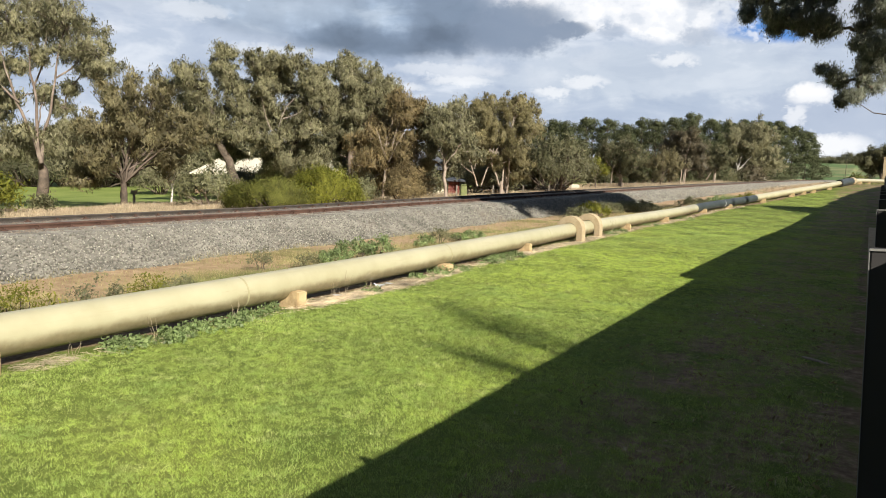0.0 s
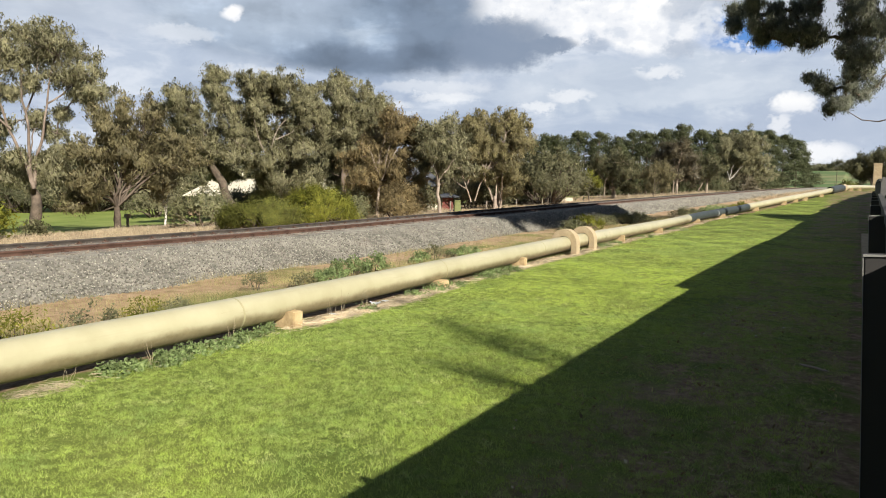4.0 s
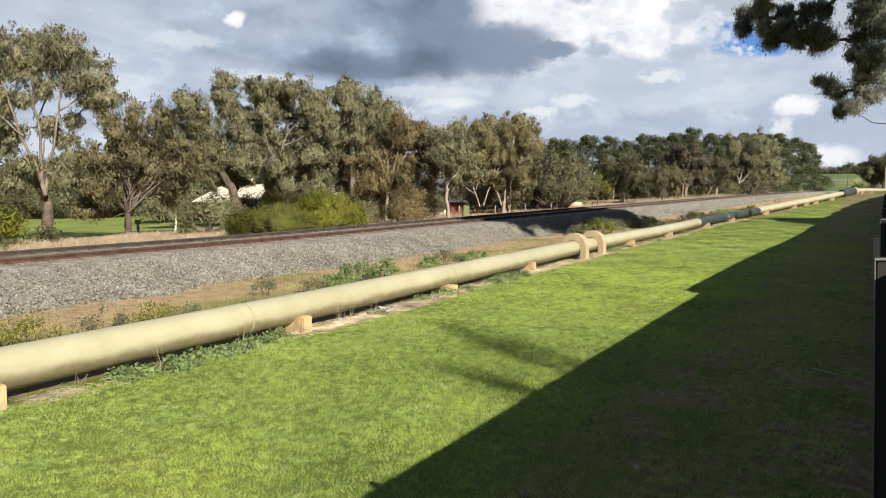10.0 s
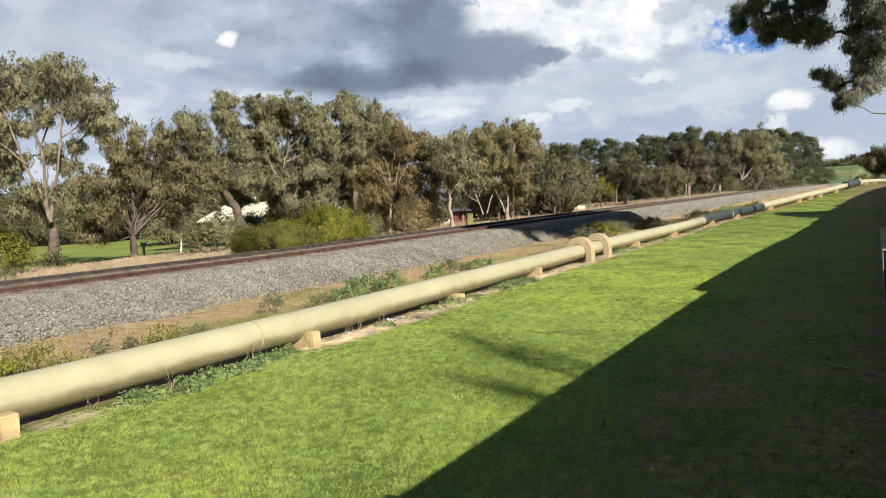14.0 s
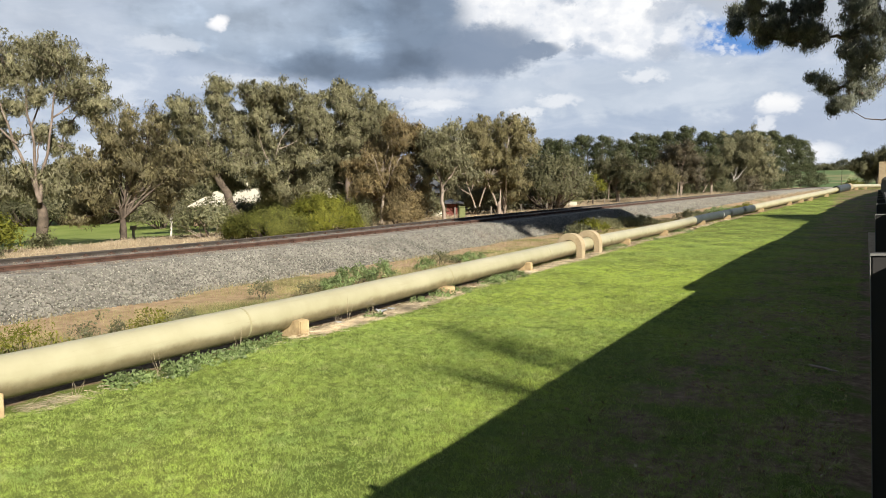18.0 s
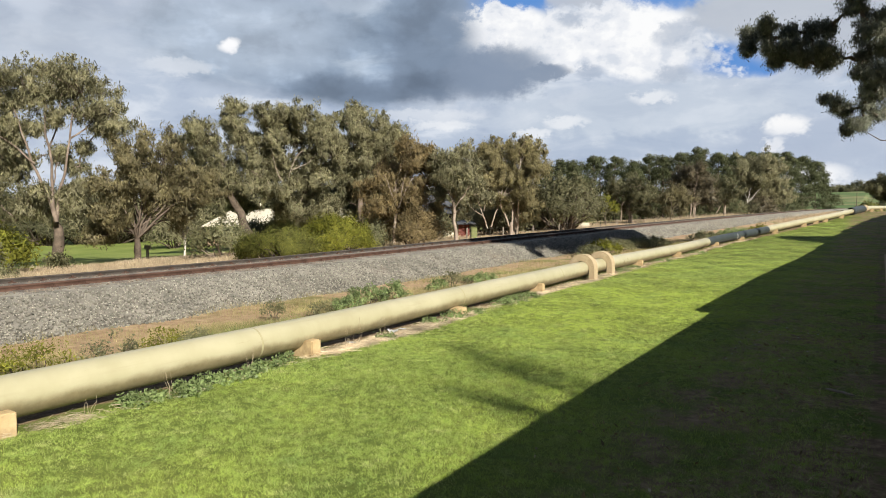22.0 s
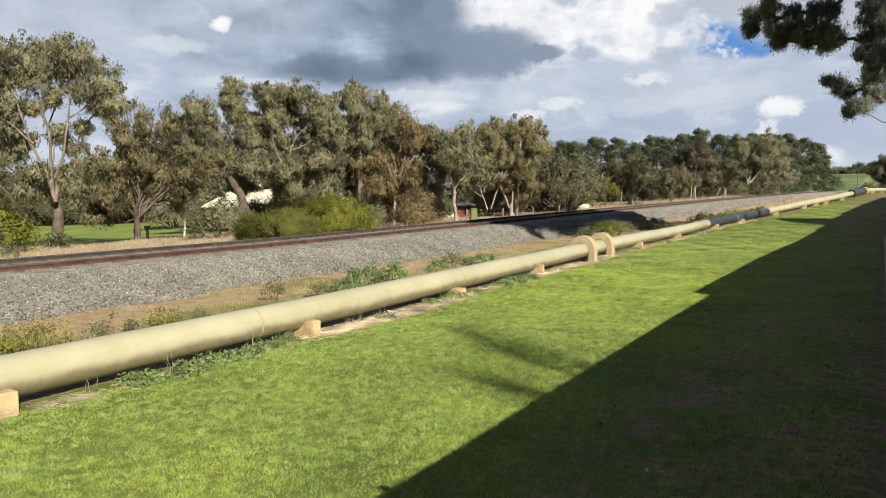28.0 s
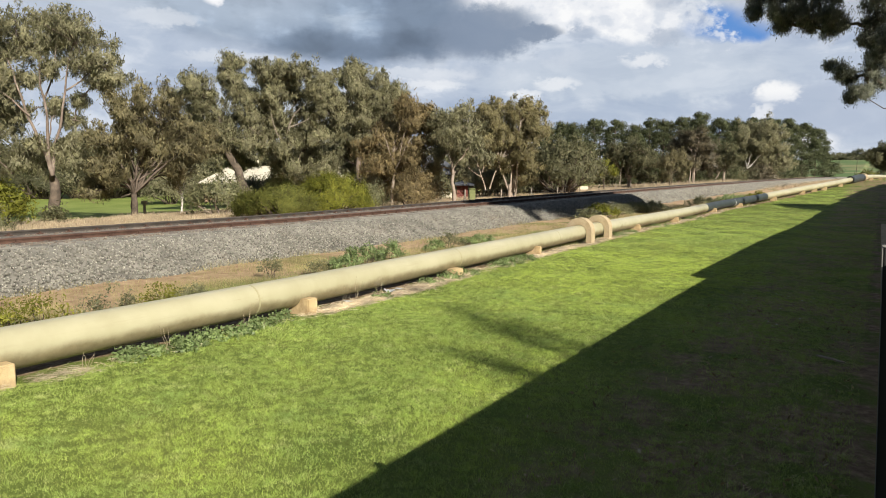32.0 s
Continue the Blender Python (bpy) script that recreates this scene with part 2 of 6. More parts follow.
def leafy(name, stops, through_light=0.25, rough=0.5, gloss=0.35):
    """Leaves: each its own shade, some light coming through."""
    m, t, out = shader(name)
    geo = t.nodes.new("ShaderNodeNewGeometry")
    mean = [sum(c[i] for p, c in stops) / len(stops) for i in range(3)]
    col = ramp(t, geo.outputs["Random Per Island"], [(p, tuple(0.5 * c[i] + 0.5 * mean[i] for i in range(3))) for p, c in stops])
    co = t.nodes.new("ShaderNodeTexCoord").outputs["Object"]
    col = mix(t, 1.0, col, ramp(t, fuzz(t, co, 0.8, 3), [(0.3, grey(0.72)), (0.7, grey(1.25))]), "MULTIPLY")
    col = mix(t, 1.0, col, ramp(t, fuzz(t, co, 3.2, 3), [(0.34, grey(0.62)), (0.66, grey(1.32))]), "MULTIPLY")
    p = N(t, "ShaderNodeBsdfPrincipled", Base_Color=col, Roughness=rough)
    p.inputs["Specular IOR Level"].default_value = gloss
    tr = N(t, "ShaderNodeBsdfTranslucent", Color=col)
    mx = N(t, "ShaderNodeMixShader", i0=through_light, i1=p.outputs[0], i2=tr.outputs[0])
    t.links.new(mx.outputs[0], out.inputs[0])
    return m


GUM = leafy("gum_leaf", [(0, (0.164, 0.166, 0.085)), (0.5, (0.238, 0.234, 0.126)), (0.85, (0.312, 0.298, 0.178)), (1, (0.41, 0.37, 0.25))], 0.50, 0.55, 0.32)
GUM_GOLD = leafy("gum_leaf_golden", [(0, (0.165, 0.152, 0.070)), (0.5, (0.252, 0.228, 0.112)), (1, (0.37, 0.32, 0.18))], 0.50, 0.55, 0.32)
GUM_TIPS = leafy("gum_leaf_tips", [(0, (0.142, 0.130, 0.064)), (0.5, (0.214, 0.196, 0.100)), (1, (0.33, 0.285, 0.165))], 0.50, 0.55, 0.32)
GUM_BROWN = leafy("gum_leaf_brown", [(0, (0.168, 0.140, 0.066)), (0.5, (0.264, 0.212, 0.104)), (1, (0.37, 0.285, 0.155))], 0.50, 0.55, 0.32)
GUM_DARK = leafy("gum_leaf_dark", [(0, (0.080, 0.086, 0.044)), (0.6, (0.130, 0.134, 0.072)), (1, (0.19, 0.18, 0.105))], 0.50, 0.55, 0.32)
PINE = leafy("pine_needles", [(0, (0.052, 0.066, 0.030)), (0.6, (0.094, 0.110, 0.052)), (1, (0.145, 0.155, 0.078))], 0.34, 0.6, 0.25)
BUSH = leafy("wattle_leaf", [(0, (0.118, 0.134, 0.020)), (0.5, (0.185, 0.195, 0.028)), (1, (0.30, 0.292, 0.048))], 0.35, 0.6, 0.2)
BUSH_DARK = leafy("wattle_leaf_dark", [(0, (0.082, 0.094, 0.022)), (0.5, (0.130, 0.140, 0.030)), (1, (0.21, 0.206, 0.05))], 0.35, 0.6, 0.2)
GUM_NEAR = leafy("gum_leaf_near", [(0, (0.108, 0.124, 0.088)), (0.6, (0.178, 0.194, 0.142)), (1, (0.28, 0.28, 0.205))], 0.45, 0.4, 0.5)
GUM_OLIVE = leafy("gum_leaf_olive", [(0, (0.095, 0.100, 0.048)), (0.5, (0.150, 0.150, 0.076)), (1, (0.23, 0.215, 0.125))], 0.50, 0.55, 0.32)
GUM_RED = leafy("gum_leaf_red", [(0, (0.080, 0.069, 0.040)), (0.5, (0.132, 0.114, 0.068)), (1, (0.20, 0.170, 0.108))], 0.40, 0.45, 0.45)
SHRUB = leafy("shrub_leaf", [(0, (0.125, 0.14, 0.066)), (0.6, (0.21, 0.215, 0.112)), (1, (0.31, 0.29, 0.16))], 0.42)
STRAW_PALE = leafy("pale_straw", [(0, (0.42, 0.33, 0.22)), (0.6, (0.60, 0.50, 0.35)), (1, (0.76, 0.67, 0.50))], 0.2)
WEED = leafy("weed_leaf", [(0, (0.13, 0.20, 0.07)), (0.6, (0.23, 0.31, 0.12)), (1, (0.36, 0.42, 0.19))], 0.42)
STRAW = leafy("dry_grass", [(0, (0.27, 0.215, 0.14)), (0.6, (0.43, 0.35, 0.23)), (1, (0.56, 0.48, 0.34))])
VERGE_GREEN = leafy("green_verge_grass", [(0, (0.13, 0.18, 0.045)), (0.5, (0.22, 0.26, 0.08)), (1, (0.46, 0.42, 0.20))], 0.3)
VERGE = leafy("verge_grass", [(0, (0.17, 0.20, 0.05)), (0.35, (0.27, 0.26, 0.09)), (0.6, (0.38, 0.30, 0.15)), (1, (0.54, 0.44, 0.26))])


def lawn_leaf():
    """Lawn blades: shade varies blade by blade, by tuft and by patch."""
    m, t, out = shader("lawn_blade")
    geo = t.nodes.new("ShaderNodeNewGeometry")
    co = t.nodes.new("ShaderNodeTexCoord").outputs["Object"]
    green = ramp(t, geo.outputs["Random Per Island"], [(0, (0.205, 0.272, 0.060)), (0.5, (0.272, 0.342, 0.080)), (0.85, (0.325, 0.378, 0.108)), (1, (0.43, 0.44, 0.19))])
    yellow = ramp(t, geo.outputs["Random Per Island"], [(0, (0.325, 0.405, 0.055)), (0.6, (0.385, 0.455, 0.070)), (1, (0.46, 0.50, 0.12))])
    deep = ramp(t, geo.outputs["Random Per Island"], [(0, (0.110, 0.190, 0.055)), (0.6, (0.155, 0.252, 0.080)), (1, (0.24, 0.32, 0.13))])
    s = N(t, "ShaderNodeSeparateXYZ", Vector=co)
    u = math_node(t, "MULTIPLY_ADD", s.outputs[0], 0.30, 1.35)
    w = math_node(t, "MULTIPLY_ADD", s.outputs[1], 0.17, -2.6)
    lush = math_node(t, "ADD", math_node(t, "ADD", math_node(t, "MULTIPLY", u, u), math_node(t, "MULTIPLY", w, w)), math_node(t, "MULTIPLY_ADD", fuzz(t, co, 0.8, 4, 0.6), 1.6, -0.8))
    col = mix(t, math_node(t, "MAXIMUM", math_node(t, "MULTIPLY", step(t, fuzz(t, co, 0.55, 5, 0.6), 0.46, 0.66), 0.5), math_node(t, "MULTIPLY", step(t, lush, 1.1, 0.1), 0.65)), green, yellow)
    col = mix(t, math_node(t, "MULTIPLY", step(t, fuzz(t, co, 1.6, 5, 0.65), 0.50, 0.70), 0.5), col, deep)
    col = mix(t, math_node(t, "MULTIPLY", step(t, fuzz(t, co, 3.6, 4, 0.6), 0.54, 0.74), 0.45), col, (0.60, 0.54, 0.30))
    col = mix(t, math_node(t, "MULTIPLY", step(t, fuzz(t, co, 17.0, 4, 0.65), 0.52, 0.70), 0.38), col, (0.44, 0.41, 0.16))
    col = mix(t, 1.0, col, ramp(t, fuzz(t, co, 9.0, 4, 0.6), [(0.34, (1.18, 1.25, 1.18)), (0.66, (1.51, 1.60, 1.51))]), "MULTIPLY")
    p = N(t, "ShaderNodeBsdfPrincipled", Base_Color=col, Roughness=0.5)
    p.inputs["Specular IOR Level"].default_value = 0.3
    tr = N(t, "ShaderNodeBsdfTranslucent", Color=col)
    mx = N(t, "ShaderNodeMixShader", i0=0.35, i1=p.outputs[0], i2=tr.outputs[0])
    t.links.new(mx.outputs[0], out.inputs[0])
    return m


BLADE = lawn_leaf()
LITTER = leafy("fallen_leaf", [(0, (0.16, 0.10, 0.05)), (0.6, (0.34, 0.23, 0.11)), (0.9, (0.50, 0.42, 0.12)), (1, (0.55, 0.50, 0.40))], 0.1)
BARK = surface("bark", [(0.3, (0.05, 0.040, 0.032)), (0.7, (0.16, 0.125, 0.095))], 3.0, 0.9, 0.7)
BARK_MID = surface("mottled_bark", [(0.3, (0.085, 0.065, 0.05)), (0.55, (0.19, 0.15, 0.12)), (0.75, (0.34, 0.29, 0.24))], 2.0, 0.85, 0.4)
BARK_WHITE = surface("white_bark", [(0.3, (0.42, 0.39, 0.35)), (0.7, (0.66, 0.63, 0.58))], 2.0, 0.8, 0.3)
BARK_PALE = surface("pale_bark", [(0.3, (0.17, 0.135, 0.105)), (0.55, (0.31, 0.255, 0.205)), (0.75, (0.44, 0.385, 0.325))], 2.0, 0.8, 0.3, stain=(0.20, 0.14, 0.10), stain_scale=0.8)
CONCRETE = surface("old_concrete", [(0.3, (0.34, 0.262, 0.155)), (0.7, (0.49, 0.40, 0.262))], 5.0, 0.9, 0.4, 40, (0.26, 0.195, 0.125), 2.4)
SUPPORT = surface("golden_concrete", [(0.3, (0.40, 0.295, 0.155)), (0.7, (0.56, 0.43, 0.245))], 6.0, 0.9, 0.5, 35, (0.26, 0.18, 0.10), 4.0)


def pipe_paint():
    """Cream paint gone dull: mottling, streaks along the pipe, a few pale scuffs."""
    m, t, out = shader("cream_pipe_paint")
    co = t.nodes.new("ShaderNodeTexCoord").outputs["Object"]
    s = N(t, "ShaderNodeSeparateXYZ", Vector=co)
    long = N(t, "ShaderNodeCombineXYZ", X=math_node(t, "MULTIPLY", s.outputs[0], 9.0), Y=math_node(t, "MULTIPLY", s.outputs[1], 0.7), Z=math_node(t, "MULTIPLY", s.outputs[2], 9.0)).outputs[0]
    col = ramp(t, fuzz(t, co, 1.3, 6, 0.6), [(0.3, (0.335, 0.312, 0.195)), (0.7, (0.415, 0.39, 0.262))])
    col = mix(t, math_node(t, "MULTIPLY", step(t, fuzz(t, long, 1.0, 6, 0.65), 0.50, 0.74), 0.30), col, (0.27, 0.235, 0.145))
    col = mix(t, math_node(t, "MULTIPLY", step(t, fuzz(t, long, 3.1, 5, 0.7), 0.62, 0.72), 0.25), col, (0.24, 0.19, 0.10))
    col = mix(t, math_node(t, "MULTIPLY", step(t, fuzz(t, co, 2.4, 3, 0.5), 0.70, 0.76), 0.7), col, (0.58, 0.55, 0.42))
    # mottled dark brown where the surface faces down, with a ragged upper edge
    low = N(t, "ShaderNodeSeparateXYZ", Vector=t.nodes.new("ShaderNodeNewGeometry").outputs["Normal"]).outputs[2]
    low_edge = math_node(t, "ADD", low, math_node(t, "MULTIPLY_ADD", fuzz(t, co, 2.2, 6, 0.62), 0.9, -0.45))
    low_brown = ramp(t, fuzz(t, co, 6.0, 5, 0.65), [(0.3, (0.125, 0.096, 0.048)), (0.7, (0.225, 0.185, 0.105))])
    col = mix(t, math_node(t, "MULTIPLY", step(t, low_edge, 0.10, -0.42), 0.85), col, low_brown)
    b = N(t, "ShaderNodeBump", Strength=0.08, Distance=0.02, Height=fuzz(t, co, 7.0, 4, 0.6))
    p = N(t, "ShaderNodeBsdfPrincipled", Base_Color=col, Roughness=0.38, Normal=b.outputs[0])
    p.inputs["Specular IOR Level"].default_value = 0.4
    t.links.new(p.outputs[0], out.inputs[0])
    return m


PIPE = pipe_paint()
PIPE_BLACK = surface("black_pipe_wrap", [(0.3, (0.018, 0.024, 0.024)), (0.7, (0.045, 0.055, 0.055))], 2.0, 0.5, 0.15, 14)
RAIL = surface("rusty_rail", [(0.3, (0.055, 0.030, 0.022)), (0.7, (0.115, 0.066, 0.048))], 4.0, 0.75, 0.3, 30)
RAIL_DARK = surface("dark_grey_rail", [(0.3, (0.040, 0.034, 0.030)), (0.7, (0.088, 0.076, 0.066))], 4.0, 0.6, 0.3, 30)
SLEEPER = surface("weathered_sleeper", [(0.3, (0.10, 0.085, 0.075)), (0.7, (0.22, 0.19, 0.165))], 6.0, 0.9, 0.5, spot=0.2)
STONE = surface("ballast_stone", [(0.3, (0.085, 0.081, 0.070)), (0.7, (0.29, 0.276, 0.235))], 1.7, 0.9, 0.3, 30, spot=0.25)
FENCE = surface("dark_fence_sheet", [(0.3, (0.040, 0.038, 0.037)), (0.7, (0.056, 0.054, 0.052))], 2.0, 0.75, 0.03, 8, spec=0.12)
FENCE_SHEET = surface("grey_fence_sheet", [(0.3, (0.060, 0.060, 0.058)), (0.7, (0.085, 0.085, 0.082))], 2.0, 0.85, 0.03, 8, spec=0.08)
FENCE_EDGE = surface("fence_cap_edge", [(0.3, (0.20, 0.20, 0.19)), (0.7, (0.28, 0.28, 0.26))], 6.0, 0.5, 0.05)
ROOF = surface("cream_roof", [(0.3, (0.44, 0.41, 0.325)), (0.7, (0.53, 0.50, 0.41))], 1.2, 0.7, 0.2)
WALL_HOUSE = surface("house_brick", [(0.3, (0.28, 0.19, 0.13)), (0.7, (0.38, 0.27, 0.19))], 5.0, 0.9, 0.4)


def stones_material():
    m, t, out = shader("ballast_stones")
    geo = t.nodes.new("ShaderNodeNewGeometry")
    co = t.nodes.new("ShaderNodeTexCoord").outputs["Object"]
    col = ramp(t, geo.outputs["Random Per Island"], [(0, (0.095, 0.090, 0.077)), (0.5, (0.235, 0.224, 0.19)), (0.86, (0.35, 0.335, 0.28)), (1, (0.47, 0.45, 0.38))])
    col = mix(t, math_node(t, "MULTIPLY", step(t, fuzz(t, co, 0.6, 4), 0.5, 0.75), 0.35), col, (0.24, 0.17, 0.12))
    # rust and brake dust between and beside the rails
    off = math_node(t, "ABSOLUTE", math_node(t, "ADD", N(t, "ShaderNodeSeparateXYZ", Vector=co).outputs[0], 14.9))
    col = mix(t, math_node(t, "MULTIPLY", step(t, off, 1.9, 1.0), 0.72), col, (0.235, 0.175, 0.128))
    p = N(t, "ShaderNodeBsdfPrincipled", Base_Color=col, Roughness=0.9)
    t.links.new(p.outputs[0], out.inputs[0])
    return m


STONES = stones_material()


def ground_material():
    """Mown lawn, dry verge, paddock grass: by place, with ragged borders."""
    m, t, out = shader("ground")
    co = t.nodes.new("ShaderNodeTexCoord").outputs["Object"]
    s = N(t, "ShaderNodeSeparateXYZ", Vector=co)
    x, y, z = s.outputs
    rag = math_node(t, "MULTIPLY_ADD", fuzz(t, co, 1.4, 5, 0.65), 1.4, -0.7)
    rag2 = math_node(t, "MULTIPLY_ADD", fuzz(t, co, 0.12, 5, 0.6), 14.0, -7.0)
    past = math_node(t, "MAXIMUM", math_node(t, "SUBTRACT", y, 40.0), 0.0)
    swing = math_node(t, "MINIMUM", math_node(t, "MULTIPLY", past, 0.17), 10.0)
    edge = math_node(t, "SUBTRACT", math_node(t, "ADD", x, rag), swing)
    xr = math_node(t, "ADD", x, rag)
    xr2 = math_node(t, "ADD", x, rag2)
    lawn = ramp(t, fuzz(t, co, 0.55, 6, 0.6), [(0.3, (0.090, 0.128, 0.026)), (0.5, (0.150, 0.190, 0.042)), (0.72, (0.205, 0.235, 0.060))])
    lawn = mix(t, math_node(t, "MULTIPLY", step(t, fuzz(t, co, 2.3, 5, 0.7), 0.52, 0.75), 0.4), lawn, (0.22, 0.21, 0.08))
    fine = fuzz(t, co, 80.0, 4, 0.75)
    lawn = mix(t, 1.0, lawn, ramp(t, fine, [(0.34, grey(0.45)), (0.66, grey(1.35))]), "MULTIPLY")
    soil = ramp(t, fuzz(t, co, 9.0, 6, 0.7), [(0.3, (0.115, 0.078, 0.048)), (0.5, (0.215, 0.152, 0.096)), (0.7, (0.36, 0.272, 0.180))])
    dry = ramp(t, fuzz(t, co, 3.0, 6, 0.65), [(0.3, (0.25, 0.165, 0.10)), (0.55, (0.40, 0.285, 0.18)), (0.75, (0.54, 0.415, 0.27))])
    dry = mix(t, step(t, fuzz(t, co, 0.5, 4), 0.52, 0.68), dry, (0.15, 0.17, 0.05))
    field = ramp(t, fuzz(t, co, 0.25, 6, 0.6), [(0.3, (0.14, 0.195, 0.045)), (0.7, (0.25, 0.29, 0.085))])
    # bare earth along the fence, in patches
    bare = math_node(t, "MULTIPLY", step(t, xr, -2.4, -1.6), step(t, fuzz(t, co, 1.1, 6, 0.7), 0.40, 0.56))
    col = mix(t, bare, lawn, soil)
    col = mix(t, step(t, edge, -7.05, -7.25), col, soil)
    col = mix(t, step(t, edge, -7.6, -8.3), col, dry)
    col = mix(t, step(t, xr2, -33.0, -37.0), col, field)
    far = math_node(t, "ADD", y, rag2)
    col = mix(t, step(t, far, 240.0, 300.0), col, mix(t, step(t, fuzz(t, co, 0.02, 4), 0.45, 0.6), (0.10, 0.155, 0.06), (0.20, 0.20, 0.10)))
    b = N(t, "ShaderNodeBump", Strength=0.6, Distance=0.03, Height=fuzz(t, co, 30.0, 5, 0.7))
    p = N(t, "ShaderNodeBsdfPrincipled", Base_Color=col, Roughness=0.95, Normal=b.outputs[0])
    p.inputs["Specular IOR Level"].default_value = 0.1
    t.links.new(p.outputs[0], out.inputs[0])
    return m


# ---- ground ----
def smooth01(a):
    a = np.clip(a, 0, 1)
    return a * a * (3 - 2 * a)


def track_x(y):
    y = np.asarray(y, float)
    return -14.9 - 0.004 * np.maximum(y - 60, 0)


def climb(y):
    """How far the railway has risen by y."""
    return 1.15 * (1 - np.exp(-np.maximum(np.asarray(y, float) - 15, 0) / 130))


def bend(y):
    """How far the edge of the lawn has swung towards the fence by y."""
    return np.minimum(0.17 * np.maximum(np.asarray(y, float) - 40, 0), 10)


def height(x, y):
    """The ground's height: level lawn, falling away gently past the railway, rising far off."""
    x, y = np.asarray(x, float), np.asarray(y, float)
    fall = 1.9 * smooth01((-x - 17) / 50) * (1 - 0.85 * smooth01((y - 25) / 90))
    rise = 19.0 * smooth01((np.hypot(x, y) - 330) / 600) + 1.7 * smooth01((y - 32) / 50) * smooth01((x - bend(y) + 11.5) / 4)
    rough = 0.02 * np.sin(x * 1.3 + 0.4 * y) * np.sin(y * 0.9 - 0.3 * x) + 0.015 * np.sin(2.9 * x + 1.0) * np.sin(2.3 * y)
    bank = climb(y) * smooth01((-x - 8.6) / 3.2) * 0.9
    return rise + bank - fall + rough * smooth01((np.abs(x) - 0.2) / 1.5)


def lines(spans):
    out = []
    for a, b, s in spans:
        out += list(np.arange(a, b, s))
    return np.array(out)


gx = lines([(-3600, -400, 200), (-400, -80, 16), (-80, -17, 3), (-17, -8, 0.5), (-8, 1.5, 0.25), (1.5, 20, 2), (20, 400, 20), (400, 3601, 200)])
gy = lines([(-3600, -400, 200), (-400, -20, 20), (-20, 0, 2), (0, 25, 0.3), (25, 80, 1.5), (80, 400, 10), (400, 3601, 160)])
X, Y = np.meshgrid(gx, gy, indexing="ij")
GV = np.stack([X, Y, height(X, Y)], -1).reshape(-1, 3)
i, j = np.meshgrid(np.arange(len(gx) - 1), np.arange(len(gy) - 1), indexing="ij")
n = len(gy)
GF = np.stack([i * n + j, (i + 1) * n + j, (i + 1) * n + j + 1, i * n + j + 1], -1).reshape(-1, 4)
tagged(new("ground", bulk("ground", GV, GF, ground_material(), True)), "mown green lawn, dry grass verge and paddocks", "ground", kind="structure")

# ---- sky backdrop: drifting cloud far off ----
SKY_R = 3300.0
sky_mat, st, sout = shader("drifting_cloud")
sway = st.nodes.new("ShaderNodeTexCoord").outputs["Object"]
sway = N(st, "ShaderNodeVectorMath", i0=sway)
sway.operation = "NORMALIZE"
semit = N(st, "ShaderNodeEmission", Color=cloud_colour(st, sway.outputs[0]), Strength=0.57)
st.links.new(semit.outputs[0], sout.inputs[0])
az = np.radians(np.linspace(-30, 95, 60))
el = np.radians(np.linspace(-3, 40, 24))
A, E = np.meshgrid(az, el, indexing="ij")
SV = SKY_R * np.stack([-np.sin(A) * np.cos(E), np.cos(A) * np.cos(E), np.sin(E)], -1).reshape(-1, 3)
i, j = np.meshgrid(np.arange(59), np.arange(23), indexing="ij")
SF = np.stack([i * 24 + j, i * 24 + j + 1, (i + 1) * 24 + j + 1, (i + 1) * 24 + j], -1).reshape(-1, 4)
backdrop = tagged(new("backdrop", bulk("backdrop", SV, SF, sky_mat, True)), "broken grey and white clouds with gaps of blue sky", "sky", kind="structure")

# ---- railway ----
RAIL_Z, GAUGE = 0.72, 1.60


def swept(profile, ys, closed=True, offset=0.0):
    """A profile (across, up) carried along the track."""
    ys = np.asarray(ys, float)
    pr = np.asarray(profile, float)
    cx = track_x(ys) + offset
    v = np.stack([cx[:, None] + pr[None, :, 0], np.repeat(ys[:, None], len(pr), 1), pr[None, :, 1] + climb(ys)[:, None]], -1)
    k = len(pr)
    m = k if closed else k - 1
    i, j = np.meshgrid(np.arange(len(ys) - 1), np.arange(m), indexing="ij")
    jj = (j + 1) % k
    f = np.stack([i * k + j, i * k + jj, (i + 1) * k + jj, (i + 1) * k + j], -1).reshape(-1, 4)
    return v.reshape(-1, 3), f


track_y = np.concatenate([np.arange(-40, 120, 2.0), np.arange(120, 700, 12.0)])
BED = [(3.6, -2.2), (3.15, -0.05), (1.95, 0.60), (0, 0.615), (-1.95, 0.60), (-3.4, -0.3), (-4.0, -2.2)]
v, f = swept(BED, track_y, False)
bed = tagged(new("ballast_bed", bulk("ballast_bed", v, f, STONE, True)), "embankment of grey crushed-stone ballast", "ballast", kind="structure")
track = thing("railway_track", (0, 0, 0), "straight railway track with rusty rails on ballast", "railway track")
FOOT = [(-0.065, 0), (0.065, 0), (0.065, 0.012), (0.012, 0.03), (0.01, 0.115), (0.035, 0.128), (0.035, 0.15), (0.025, 0.16), (-0.025, 0.16), (-0.035, 0.15), (-0.035, 0.128), (-0.01, 0.115), (-0.012, 0.03), (-0.065, 0.012)]
for side in (-1, 1):
    v, f = swept([(a, b + RAIL_Z - 0.16) for a, b in FOOT], track_y, True, side * GAUGE / 2)
    mt = RAIL if side > 0 else RAIL_DARK
    part("rail", bulk("rail", v, f, mt), mt, track, "rusty red-brown rail" if side > 0 else "dark grey-brown rail")

